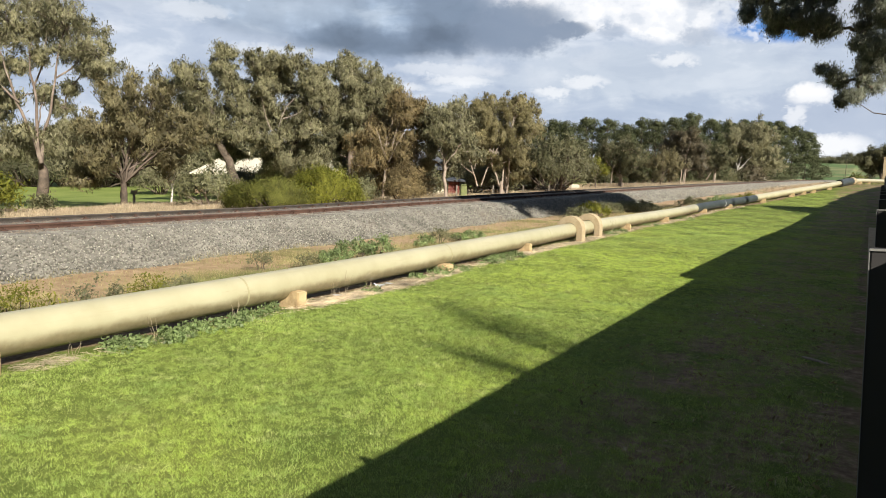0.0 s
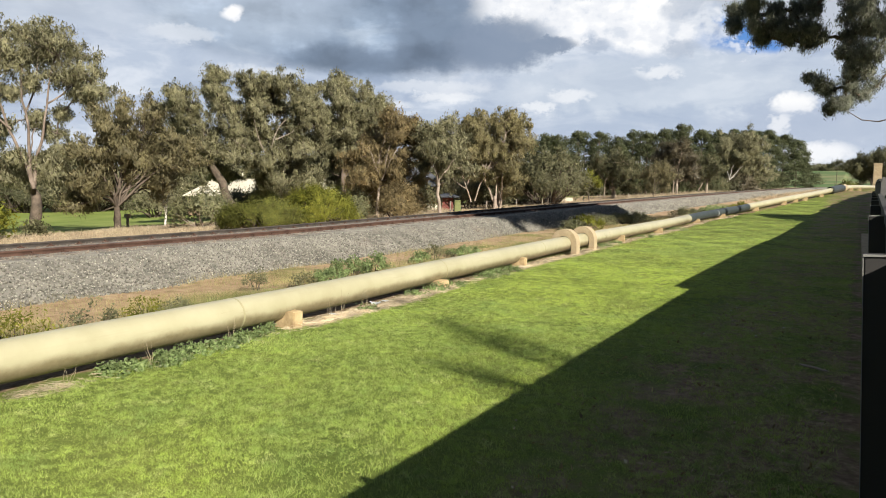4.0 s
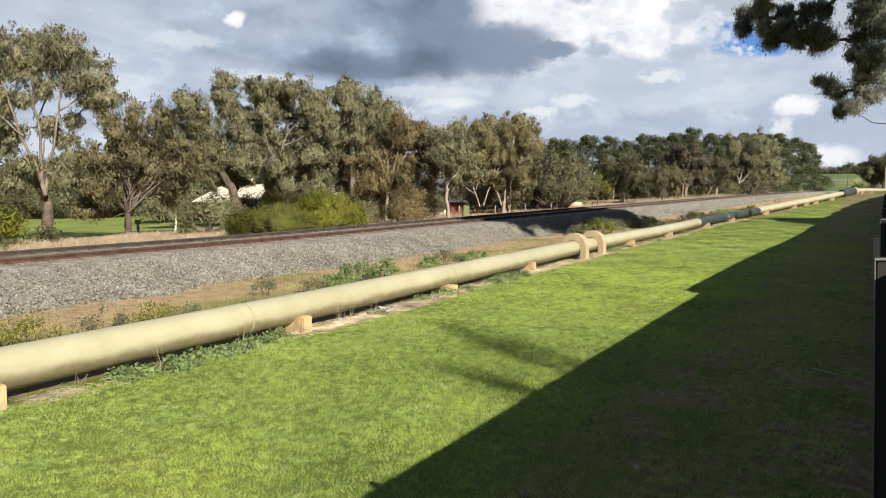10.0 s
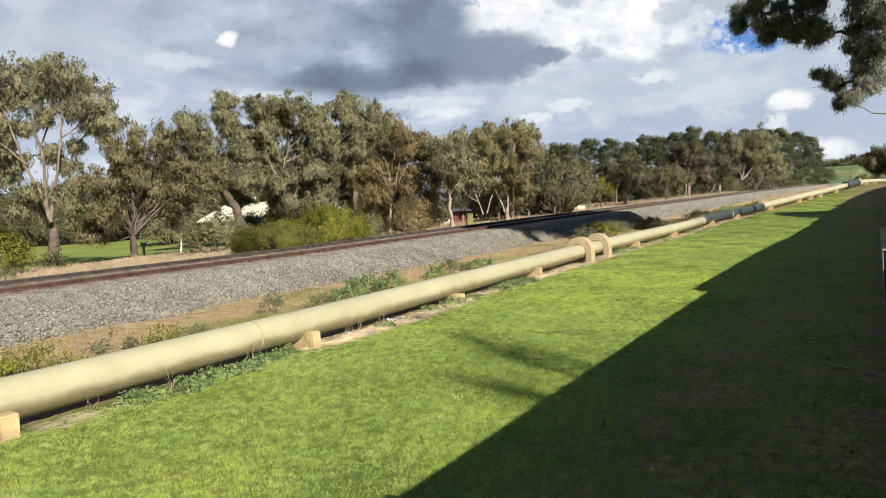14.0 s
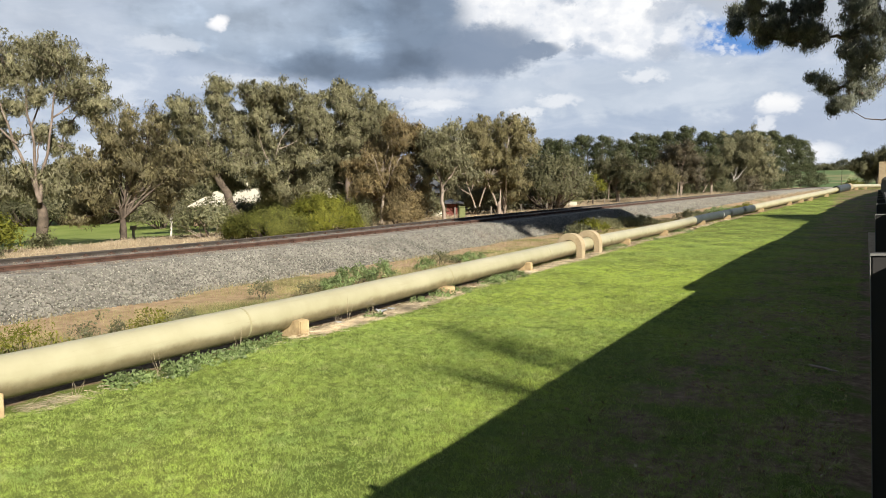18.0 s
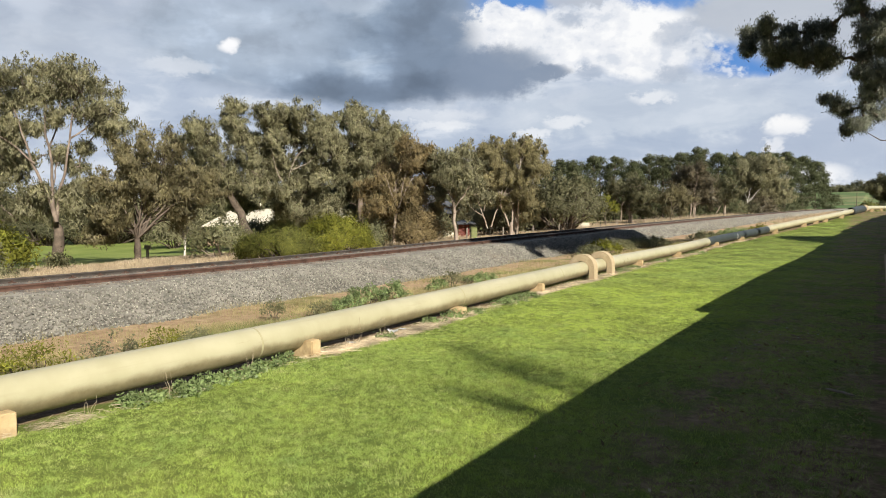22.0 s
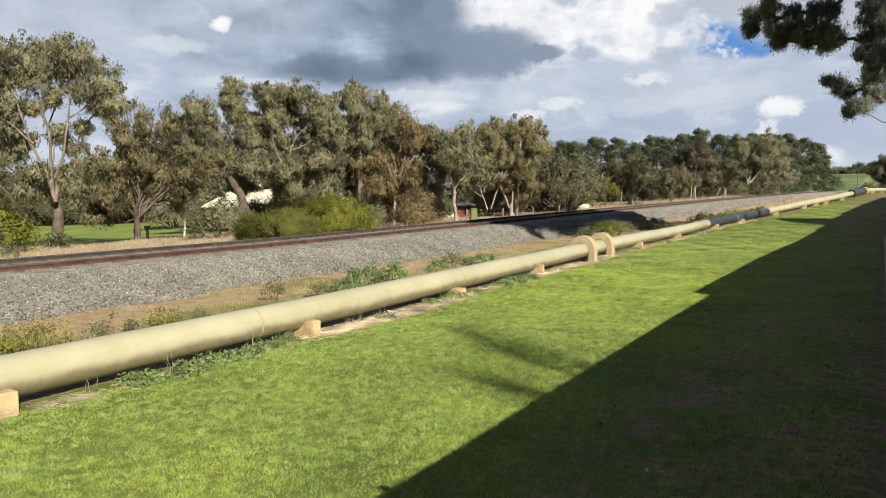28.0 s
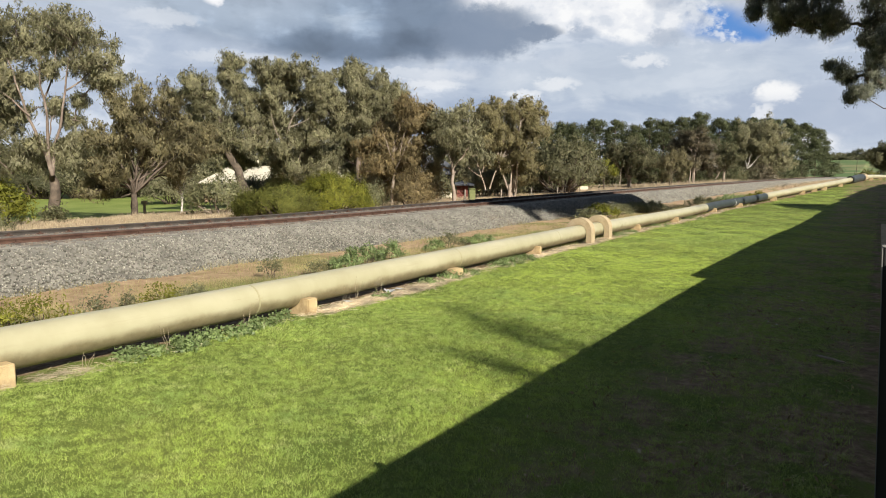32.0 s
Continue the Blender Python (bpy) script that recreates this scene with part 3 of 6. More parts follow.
# ---- pipeline ----
PIPE_R, PIPE_Z = 0.215, 0.315
PIPE_LINE = [(-7.0, -6), (-7.12, 7.5), (-7.40, 16), (-7.56, 20.8), (-7.60, 24), (-7.60, 31), (-7.60, 37), (-7.40, 40.5), (-6.68, 45.0), (-5.80, 50.0), (-4.86, 55.0), (-3.76, 60.0), (-2.80, 65.0), (-2.10, 70.0), (-1.50, 76.0), (-0.55, 82.0), (0.5, 90.0), (3.0, 110.0)]


def pipe_x(y):
    return float(np.interp(y, [p[1] for p in PIPE_LINE], [p[0] for p in PIPE_LINE]))


def lawn_rise(y):
    """How far the lawn has risen by y."""
    return float(1.7 * smooth01((y - 32) / 50))


def pipe_run(y0, y1, r=PIPE_R, cap=False, sides=28):
    ys = sorted({y0, y1} | {p[1] for p in PIPE_LINE if y0 < p[1] < y1} | {float(q) for q in range(32, 90, 3) if y0 < q < y1})
    pts = [(pipe_x(y), y, PIPE_Z + lawn_rise(y)) for y in ys]
    v, f = tube_arrays(pts, [r] * len(pts), sides)
    return v, f


line = thing("pipeline", (0, 0, 0), "long cream-painted steel water pipe on concrete supports", "pipe")
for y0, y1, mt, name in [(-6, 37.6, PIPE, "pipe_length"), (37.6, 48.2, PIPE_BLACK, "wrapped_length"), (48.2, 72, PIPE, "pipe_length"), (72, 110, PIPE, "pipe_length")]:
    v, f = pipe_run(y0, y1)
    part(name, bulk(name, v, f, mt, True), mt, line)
v, f = pipe_run(69.0, 75.5, 0.32)
part("coupling", bulk("coupling", v, f, PIPE_BLACK, True), PIPE_BLACK, line)
v, f = pipe_run(75.55, 76.6, 0.37)
part("collar", bulk("collar", v, f, CONCRETE, True), CONCRETE, line, "pale collar ring")


def support(y, h=0.25, w=0.21, lean=0):
    x = pipe_x(y)
    th = thing("pipe_support", pose(x, y, lawn_rise(y), 0, 0, lean), "weathered cream concrete block under the pipe", "support", "pipe supports")
    # a block with a sloped shoulder under the pipe and chipped corners
    g = np.random.default_rng(int(y * 10))
    bm = boxed((-0.02, -w / 2, -0.12), (0.34, w / 2, h), 0.018)
    for v in bm.verts:
        if v.co.x > 0.2:
            v.co.y *= 0.94
            v.co.x += g.uniform(-0.008, 0.008)
        if v.co.z > h - 0.05:
            v.co.z += g.uniform(-0.010, 0.006)
    part("block", bm, SUPPORT, th)
    return th


for y in (3.3, 7.5, 11.9, 16.1, 25.3, 31.0, 38.7, 43.2, 49.3, 55.3, 57.8, 60.0, 64.5, 79.0, 84.0):
    support(y, 0.17 if y == 11.9 else 0.25, 0.21 if y < 9 else 0.30 if y < 12 else 0.14)


def arch(y):
    x = pipe_x(y)
    th = thing("thrust_block", pose(x, y, 0), "arched cream concrete collar clamped over the pipe", "thrust block", "thrust blocks")
    n = 16
    prof = [(0.40, -0.15)] + [(0.40 * math.cos(a), 0.33 + 0.42 * math.sin(a)) for a in np.linspace(0, math.pi, n)] + [(-0.40, -0.15)]
    inner = [(0.232, -0.15)] + [(0.232 * math.cos(a), PIPE_Z + 0.232 * math.sin(a)) for a in np.linspace(0, math.pi, n)] + [(-0.232, -0.15)]
    bm = bmesh.new()
    rows = []
    for yy in (-0.15, 0.15):
        rows.append(([bm.verts.new((a, yy, b)) for a, b in prof], [bm.verts.new((a, yy, b)) for a, b in inner]))
    (po, pi), (qo, qi) = rows
    for k in range(n + 1):
        bm.faces.new((po[k], po[k + 1], qo[k + 1], qo[k]))
        bm.faces.new((pi[k], qi[k], qi[k + 1], pi[k + 1]))
        bm.faces.new((po[k], pi[k], pi[k + 1], po[k + 1]))
        bm.faces.new((qo[k], qo[k + 1], qi[k + 1], qi[k]))
    bmesh.ops.recalc_face_normals(bm, faces=bm.faces)
    part("collar", bm, CONCRETE, th)


arch(20.05)
arch(21.75)

# ---- fence ----
fence = thing("fence", (0, 0, 0), "stepped dark grey sheet-metal boundary fence with pale cap edge", "fence")


def prism(x0, x1, y0, y1, z0, top0, top1):
    """A slab whose top runs from top0 to top1."""
    bm = bmesh.new()
    v = [bm.verts.new(c) for c in ((x0, y0, z0), (x1, y0, z0), (x1, y1, z0), (x0, y1, z0), (x0, y0, top0), (x1, y0, top0), (x1, y1, top1), (x0, y1, top1))]
    for q in ((0, 3, 2, 1), (4, 5, 6, 7), (0, 1, 5, 4), (1, 2, 6, 5), (2, 3, 7, 6), (3, 0, 4, 7)):
        bm.faces.new([v[k] for k in q])
    return bm


def fence_x(y):
    return 0.014 + 0.0125 * max(0.0, y - 2.2) + 0.0028 * max(0.0, y - 38) ** 2


def fence_bay(y0, y1, top0, top1):
    """One bay of ribbed sheet under a capping."""
    xa, xb = fence_x(y0) + 0.10, fence_x(y1) + 0.10
    n = max(4, int((y1 - y0) / 0.095))
    ys = np.linspace(y0, y1 + 0.04, n * 2)
    zig = np.where((np.arange(n * 2) // 2) % 2, 0.0, 0.014) + np.interp(ys, [y0, y1], [xa, xb])
    tops = np.interp(ys, [y0, y1], [top0, top1]) - 0.012
    vs = np.concatenate([np.stack([zig, ys, np.full(n * 2, -0.1)], 1), np.stack([zig, ys, tops], 1)])
    vs = np.concatenate([vs, vs + np.array([0.003, 0, 0])])
    k = np.arange(n * 2 - 1)
    m = n * 2
    fs = np.concatenate([np.stack([k, k + 1, k + 1 + m, k + m], 1), np.stack([k + 2 * m, k + 3 * m, k + 1 + 3 * m, k + 1 + 2 * m], 1)])
    sheet = part("panel", bulk("panel", vs, fs, FENCE_SHEET), FENCE_SHEET, fence)
    bm = prism(-0.016, 0.032, y0, y1, min(top0, top1) - 0.04, top0, top1)
    for v in bm.verts:
        v.co.x += xa if v.co.y < (y0 + y1) / 2 else xb
    part("cap", bm, FENCE_SHEET, sheet)


TOPS = [(-8, -4.2, 1.85, 1.85), (-4.2, -0.6, 1.85, 1.85), (-0.6, 3.0, 1.86, 1.87), (3.0, 6.5, 1.87, 1.90), (6.5, 10.0, 1.90, 1.93), (10.0, 12.75, 1.93, 1.95), (12.75, 18, 2.18, 2.20), (18, 22, 2.20, 2.21), (22, 27, 2.20, 2.16), (27, 33, 2.12, 2.10)]
TOPS += [(a, a + 4, 2.1 + lawn_rise(a + 2), 2.1 + lawn_rise(a + 2)) for a in range(33, 73, 4)]
for y0, y1, top0, top1 in TOPS:
    fence_bay(y0, y1, top0, top1)
for k in range(-2, 12):
    y = 2.2 + 3.05 * k
    top = 1.868 if y < 14 else next(float(np.interp(y, [q[0], q[1]], [q[2], q[3]])) for q in TOPS if q[0] <= y < q[1])
    top = min(top, 1.868)
    # the posts lean a little out of plumb
    lean = pose(fence_x(y), y, top, 0, -2.2, 0)
    post = part("post", boxed((0.002, 0, -top - 0.3), (0.092, 0.035, -0.003), 0.004), FENCE, fence, "dark flat steel post")
    post.matrix_basis = lean
    part("post_cap", boxed((0, -0.003, -0.0025), (0.095, 0.038, 0.002), 0.0008), FENCE, post)
    part("cap_edge", boxed((-0.0005, -0.0045, -0.004), (0.0955, -0.0032, 0.0022)), FENCE_EDGE, post, "pale worn cap edge")
    part("edge_strip", boxed((-0.0005, -0.002, -top - 0.3), (0.0018, 0.002, -0.003)), FENCE_EDGE, post, "pale worn edge")
path = new("yard_path", mesh_of("yard_path", [(0.12, -8, 0.03), (1.4, -8, 0.03), (1.4, 40, 0.03), (0.12, 40, 0.03), (0.12, -8, -0.2), (1.4, -8, -0.2), (1.4, 40, -0.2), (0.12, 40, -0.2)], [(0, 1, 2, 3), (0, 4, 5, 1), (1, 5, 6, 2), (2, 6, 7, 3), (3, 7, 4, 0)], CONCRETE))
tagged(path, "pale concrete path behind the fence", "path", kind="structure")


# ---- trees ----
def leaf_cloud(centres, radii, per, size, droop=0.5, rng=None, flat=0.75, thin=0.35, fine=False, round_=0.45):
    """Leaves in clumps round the centres; fine ones are slivers, twice as many."""
    g = rng or G
    if fine:
        per, size, thin = int(per * 1.9), size * 0.8, thin * 1.15
    c = np.repeat(np.asarray(centres, float), per, 0)
    r = np.repeat(np.asarray(radii, float), per)
    n = len(c)
    d = g.normal(size=(n, 3))
    d /= np.linalg.norm(d, axis=1)[:, None]
    rad = r * g.uniform(0.25, 1.0, n) ** 0.6
    p = c + d * rad[:, None] * np.array([1, 1, flat])
    along = g.normal(size=(n, 3))
    along[:, 2] -= droop * 2
    along /= np.linalg.norm(along, axis=1)[:, None]
    side = np.cross(along, g.normal(size=(n, 3)))
    side /= np.linalg.norm(side, axis=1)[:, None]
    s = size * g.uniform(0.6, 1.4, n)[:, None]
    a, b = along * s * 0.5, side * s * thin * 0.5
    if fine:
        # each leaf faces out of its clump, and is shaded with the clump's roundness
        face = np.cross(b, a)
        face /= np.linalg.norm(face, axis=1)[:, None]
        b = b * np.sign((face * d).sum(1))[:, None]
        face = face * np.sign((face * d).sum(1))[:, None]
        shade = d * round_ + face * (1 - round_)
        v = np.stack([p - a - b, p - a + b, p + a], 1).reshape(-1, 3)
        f = np.arange(3 * n).reshape(-1, 3)
        gn = np.cross(v[1::3] - v[0::3], v[2::3] - v[0::3])
        back = (gn * d).sum(1) < 0
        f[back] = f[back][:, ::-1]
        return v, f, np.repeat(shade, 3, 0)
    v = np.stack([p - a, p + b, p + a, p - b], 1).reshape(-1, 3)
    f = np.arange(4 * n).reshape(-1, 4)
    return v, f


def rounded(me, normals):
    """Give a mesh the shading directions of its clumps."""
    q = me.attributes.new("custom_normal", "FLOAT_VECTOR", "POINT")
    q.data.foreach_set("vector", (normals / np.linalg.norm(normals, axis=1)[:, None]).astype(np.float32).ravel())
    return me


def crooked(a, b, n, wig, g):
    t = np.linspace(0, 1, n)[:, None]
    p = np.asarray(a) * (1 - t) + np.asarray(b) * t
    off = np.cumsum(g.normal(size=(n, 3)), 0) * wig * np.linalg.norm(np.subtract(b, a)) / n
    off -= t * off[-1]
    return p + off * np.sin(np.pi * t) ** 0.5


def stand(az, dist):
    x, y = polar(az, dist)
    return (x, y, float(height(x, y)))


def sprays(centres, radii, outward, per, size, g, thin=0.26, droop=0.9, round_=0.55):
    """Hanging leaves scattered round the ends of twigs, shaded partly with the roundness of their bough."""
    c = np.repeat(np.asarray(centres, float), per, 0)
    r = np.repeat(np.asarray(radii, float), per)
    out = np.repeat(np.asarray(outward, float), per, 0)
    n = len(c)
    off = g.normal(size=(n, 3)) * np.array([0.52, 0.52, 0.58])
    p = c + off * r[:, None]
    along = g.normal(size=(n, 3))
    along[:, 2] -= droop * 1.6
    along /= np.linalg.norm(along, axis=1)[:, None]
    side = np.cross(along, g.normal(size=(n, 3)))
    side /= np.linalg.norm(side, axis=1)[:, None]
    s = size * g.uniform(0.55, 1.45, n)[:, None]
    a, b = along * s * 0.5, side * s * thin * 0.5
    d = out + off * 0.45
    d /= np.linalg.norm(d, axis=1)[:, None] + 1e-6
    face = np.cross(b, a)
    face /= np.linalg.norm(face, axis=1)[:, None]
    flip = np.sign((face * d).sum(1))[:, None]
    b, face = b * flip, face * flip
    shade = d * round_ + face * (1 - round_)
    v = np.stack([p - a - b, p - a + b, p + a], 1).reshape(-1, 3)
    f = np.arange(3 * n).reshape(-1, 3)
    gn = np.cross(v[1::3] - v[0::3], v[2::3] - v[0::3])
    back = (gn * d).sum(1) < 0
    f[back] = f[back][:, ::-1]
    return v, f, np.repeat(shade, 3, 0)


def tree(name, az, dist, lobes, seed, label, leaf=None, bark=None, stem=0.22, fork=None, size=0.20, thin=0.26, droop=0.9, depth=1.0, group="", stems=1, at=None, cover=92, category="tree", bole=0.0, fork_at=None, limb_r=None, chain=False, boughs=(), bough_bark=None, spray=0.25, fill=0.0, loose=1.3):
    """A tree whose crown is made of boughs, each a bearing, a height angle from eye level and a radius, at about the tree's distance.
    boughs: bare limbs that show, each a first and last radius and bearings with height angles along it."""
    g = np.random.default_rng(seed)
    leaf, bark = leaf or GUM, bark or BARK
    big = size / 0.20
    base = np.array(at if at is not None else stand(az, dist))
    th = thing(name, tuple(base), label, category, group)
    wood, centres, radii, outward, pos = [], [], [], [], []
    for la, le, lr, *own in lobes:
        dd = (own[0] if own else dist) + g.uniform(-1, 1) * depth * (lr + 0.6)
        x, y = polar(la, dd)
        pos.append((np.array([x, y, EYE[2] + dd * math.tan(radians(le))]) - base, lr * 1.1))
    for la, le, lr, *own in lobes:
        # the far side of the crown
        if g.uniform() < fill:
            dd = dist + g.uniform(-0.5, 3.0)
            x, y = polar(la + g.uniform(-1.2, 1.2), dd)
            pos.append((np.array([x, y, EYE[2] + dd * math.tan(radians(le - g.uniform(0.2, 1.3)))]) - base, lr * 1.1))
    if fork_at is not None:
        fork3 = np.array(fork_at) - base
    elif fork is None:
        lowest = min(p[0][2] for p in pos)
        fork3 = np.array([0, 0, max(0.6, lowest * 0.75)])
    else:
        x, y = polar(fork[0], dist)
        fork3 = np.array([x, y, EYE[2] + dist * math.tan(radians(fork[1]))]) - base
    trunks = []
    for k in range(stems):
        foot = np.array([g.normal() * 0.06 * k, g.normal() * 0.06 * k, -0.3])
        tip = fork3 + g.normal(size=3) * np.array([0.7, 0.7, 0.4]) * (k > 0)
        pts = crooked(foot, tip, 7, 0.16, g)
        wood.append(tube_arrays(pts, np.array([1.5, 1.15, 1.0, 0.95, 0.9, 0.86, 0.82]) * stem, 9))
        trunks.append(pts)
    joints = [fork3]
    if chain:
        pos.sort(key=lambda q: np.linalg.norm(q[0] - fork3))
    for k, (c, lr) in enumerate(pos):
        pts = trunks[k % stems]
        root = pts[-1] if c[2] > pts[-1][2] - 0.3 else pts[4]
        if chain:
            root = min(joints, key=lambda q: np.linalg.norm(q - c))
            joints.append(c)
        mid = root * 0.5 + c * 0.5 + np.array([0, 0, 0.12 * np.linalg.norm(c - root)])
        limb = np.concatenate([crooked(root, mid, 5, 0.25, g), crooked(mid, c, 5, 0.25, g)[1:]])
        wood.append(tube_arrays(limb, np.linspace(limb_r or min(stem * 0.5, 0.06), min(0.028, limb_r or 1), 9), 6))
        n = int(5 + 6 * lr / big)
        for q in range(n):
            d = g.normal(size=3)
            d[2] = abs(d[2]) * g.choice([1, 1, 1, -0.8])
            d /= np.linalg.norm(d)
            tip = c + d * np.array([1, 1, 0.9]) * lr * g.uniform(0.5, 1.0) * g.choice([0.95, 0.95, loose])
            twig = crooked(limb[4 + q % 5], tip, 6, 0.35, g)
            wood.append(tube_arrays(twig[[0, 2, 4, 5]], np.array([0.026, 0.02, 0.012, 0.005]) * min(big, 1.6), 4))
            for w in np.linspace(0.4, 1.0, 6):
                u = w * 5
                i = min(int(u), 4)
                p = twig[i] + (twig[i + 1] - twig[i]) * (u - i) + g.normal(size=3) * 0.12 * lr
                centres.append(p)
                radii.append(spray * big * g.uniform(0.5, 1.35))
                o = p - c + np.array([0, 0, 0.2 * lr])
                outward.append(o / (np.linalg.norm(o) + 1e-6))
    v, f = joined(wood)
    part("trunk", bulk("trunk", v, f, bark, True), bark, th)
    if boughs:
        limbs = []
        for r0, r1, way in boughs:
            pts = []
            for b_az, b_el in way:
                dd = dist - 0.5 * depth + g.uniform(-0.3, 0.3)
                x, y = polar(b_az, dd)
                pts.append(np.array([x, y, EYE[2] + dd * math.tan(radians(b_el))]) - base)
            pts = np.concatenate([crooked(p, q, 4, 0.12, g)[:-1] for p, q in zip(pts, pts[1:])] + [pts[-1:]])
            limbs.append(tube_arrays(pts, np.linspace(r0, r1, len(pts)), 7))
        v, f = joined(limbs)
        part("bough", bulk("bough", v, f, bough_bark or bark, True), bough_bark or bark, th, "bare pale forking limbs")
    if bole:
        v, f = tube_arrays(crooked((0, 0, -0.3), fork3 * 0.62, 7, 0.2, g), np.array([1.5, 1.1, 1.0, 1.0, 0.9, 0.8, 0.03]) * bole, 11)
        part("bole", bulk("bole", v, f, BARK, True), BARK, th, "dark rough lower trunk")
    total = cover * sum(lr * lr for c, lr in pos) / size ** 2
    per = max(6, int(total / len(centres)))
    v, f, vn = sprays(centres, radii, outward, per, size, g, thin, droop)
    part("crown", rounded(bulk("crown", v, f, leaf, True), vn), leaf, th)
    return th


def shrub(az, dist, width, tall, seed, label, leaf, name="shrub", per=110, size=0.16, clump=0.4, group="", bark=None, at=None, n=None, category="shrub", skin=0.25):
    """A rounded, uneven bush of leafy clumps on thin stems."""
    g = np.random.default_rng(seed)
    base = np.array(at if at is not None else stand(az, dist))
    th = thing(name, tuple(base), label, category, group)
    centres, radii, wood = [], [], []
    for k in range(n or max(8, int(6 * (width / 2) * tall / (clump * clump * 3)))):
        a, r = g.uniform(0, 6.283), math.sqrt(g.uniform(0, 1)) * 0.95
        cap = math.sqrt(max(0.05, 1 - r * r))
        z = tall * (0.10 + 0.80 * cap * g.uniform(skin, 1.0) ** 0.6)
        p = np.array([math.cos(a) * r * width / 2, math.sin(a) * r * width / 2, z])
        centres.append(p)
        radii.append(clump * g.uniform(0.6, 1.25))
        if k % 3 == 0:
            wood.append(tube_arrays(crooked((p[0] * 0.2, p[1] * 0.2, -0.1), p, 5, 0.3, g), np.linspace(0.05, 0.012, 5) * (tall / 2), 5))
    v, f = joined(wood)
    tagged(part("stem", bulk("stem", v, f, bark or BARK, True), BARK, th), kind="stuff")
    if at is None:
        out = np.array(centres) - np.array([0, 0, tall * 0.25])
        v, f, vn = sprays(centres, np.array(radii) * 1.15, out / np.linalg.norm(out, axis=1)[:, None], int(per * 1.9), size * 0.85, g, 0.42, 0.15)
        part("foliage", rounded(bulk("foliage", v, f, leaf, True), vn), leaf, th)
    else:
        v, f = leaf_cloud(centres, radii, per, size, 0.1, g, 0.85, 0.45)
        part("foliage", bulk("foliage", v, f, leaf), leaf, th)
    return th


BEYOND = "gum trees beyond the railway"
tree("gum_tree", 60.2, 43, [(62.3, 8.9, 1.5), (60.4, 9.6, 1.4), (58.9, 9.5, 1.3), (57.7, 8.7, 1.3), (56.7, 7.4, 1.1), (61.4, 8.2, 1.3), (59.6, 8.2, 1.2), (58.2, 7.2, 1.0), (63.3, 7.4, 1.5), (64.3, 8.8, 1.6), (64.9, 5.4, 1.6), (63.5, 4.6, 1.1), (57.0, 6.0, 0.8), (63.2, 2.4, 1.1), (61.9, 1.2, 0.9), (58.6, 2.0, 0.9), (58.9, 0.2, 0.9), (60.0, 0.8, 0.9), (64.6, 1.2, 1.3), (62.9, 6.0, 0.8), (61.2, -0.1, 0.9), (62.8, -0.4, 1.0), (57.6, 1.4, 0.9), (58.9, 3.3, 0.6), (62.2, 3.4, 0.6), (60.0, 4.4, 0.45), (61.4, 5.9, 0.6), (59.2, 1.4, 0.7), (56.2, 6.2, 0.8), (58.6, 4.7, 0.4), (62.9, 5.2, 0.7), (60.2, 6.9, 0.6)], 1, "tall spreading gum tree with several pale forked trunks", cover=66, bark=BARK_MID, stem=0.10, fork=(60.6, 1.9), stems=1, chain=True, bole=0.29, group=BEYOND, limb_r=0.04, bough_bark=BARK_MID,
     boughs=[(0.11, 0.035, [(60.4, -0.5), (60.9, 1.4), (61.5, 3.0), (62.1, 5.0), (62.8, 7.4)]), (0.10, 0.03, [(60.4, -0.4), (60.6, 2.6), (60.9, 5.6), (60.8, 8.6)]), (0.10, 0.03, [(60.4, -0.4), (60.2, 1.6), (59.7, 3.4), (59.3, 6.2), (58.6, 9.0)]), (0.05, 0.02, [(59.4, 5.4), (58.0, 6.6), (56.9, 7.6)]), (0.06, 0.02, [(61.6, 3.6), (62.8, 4.8), (64.0, 5.6)]), (0.05, 0.02, [(60.7, 4.8), (60.0, 6.6), (59.8, 8.6)])])
tree("gum_tree", 55.3, 41, [(54.5, 5.3, 0.9), (53.1, 5.0, 1.0), (51.9, 4.0, 0.9), (55.5, 3.9, 0.9), (56.2, 4.5, 0.7), (52.8, 2.9, 1.0), (57.0, 2.1, 1.1), (54.4, 2.3, 1.0), (56.5, 0.4, 1.0), (53.4, 0.8, 1.0), (57.9, -1.7, 0.8), (57.4, -0.3, 0.9), (51.7, 1.7, 1.0), (52.1, 0.2, 0.8), (50.9, 2.8, 0.9)], 2, "small dark-trunked gum tree with brownish tips", fill=0.5, stem=0.17, fork=(55.2, -1.4), limb_r=0.07, stems=2, group=BEYOND, leaf=GUM_TIPS, bough_bark=BARK_MID,
     boughs=[(0.05, 0.02, [(55.3, -1.2), (54.6, 0.6), (54.0, 2.6), (53.5, 4.4)]), (0.06, 0.02, [(55.2, -1.1), (56.0, 0.4), (56.4, 2.6)]), (0.05, 0.02, [(55.1, -1.0), (53.6, 0.1), (52.5, 1.8)])])
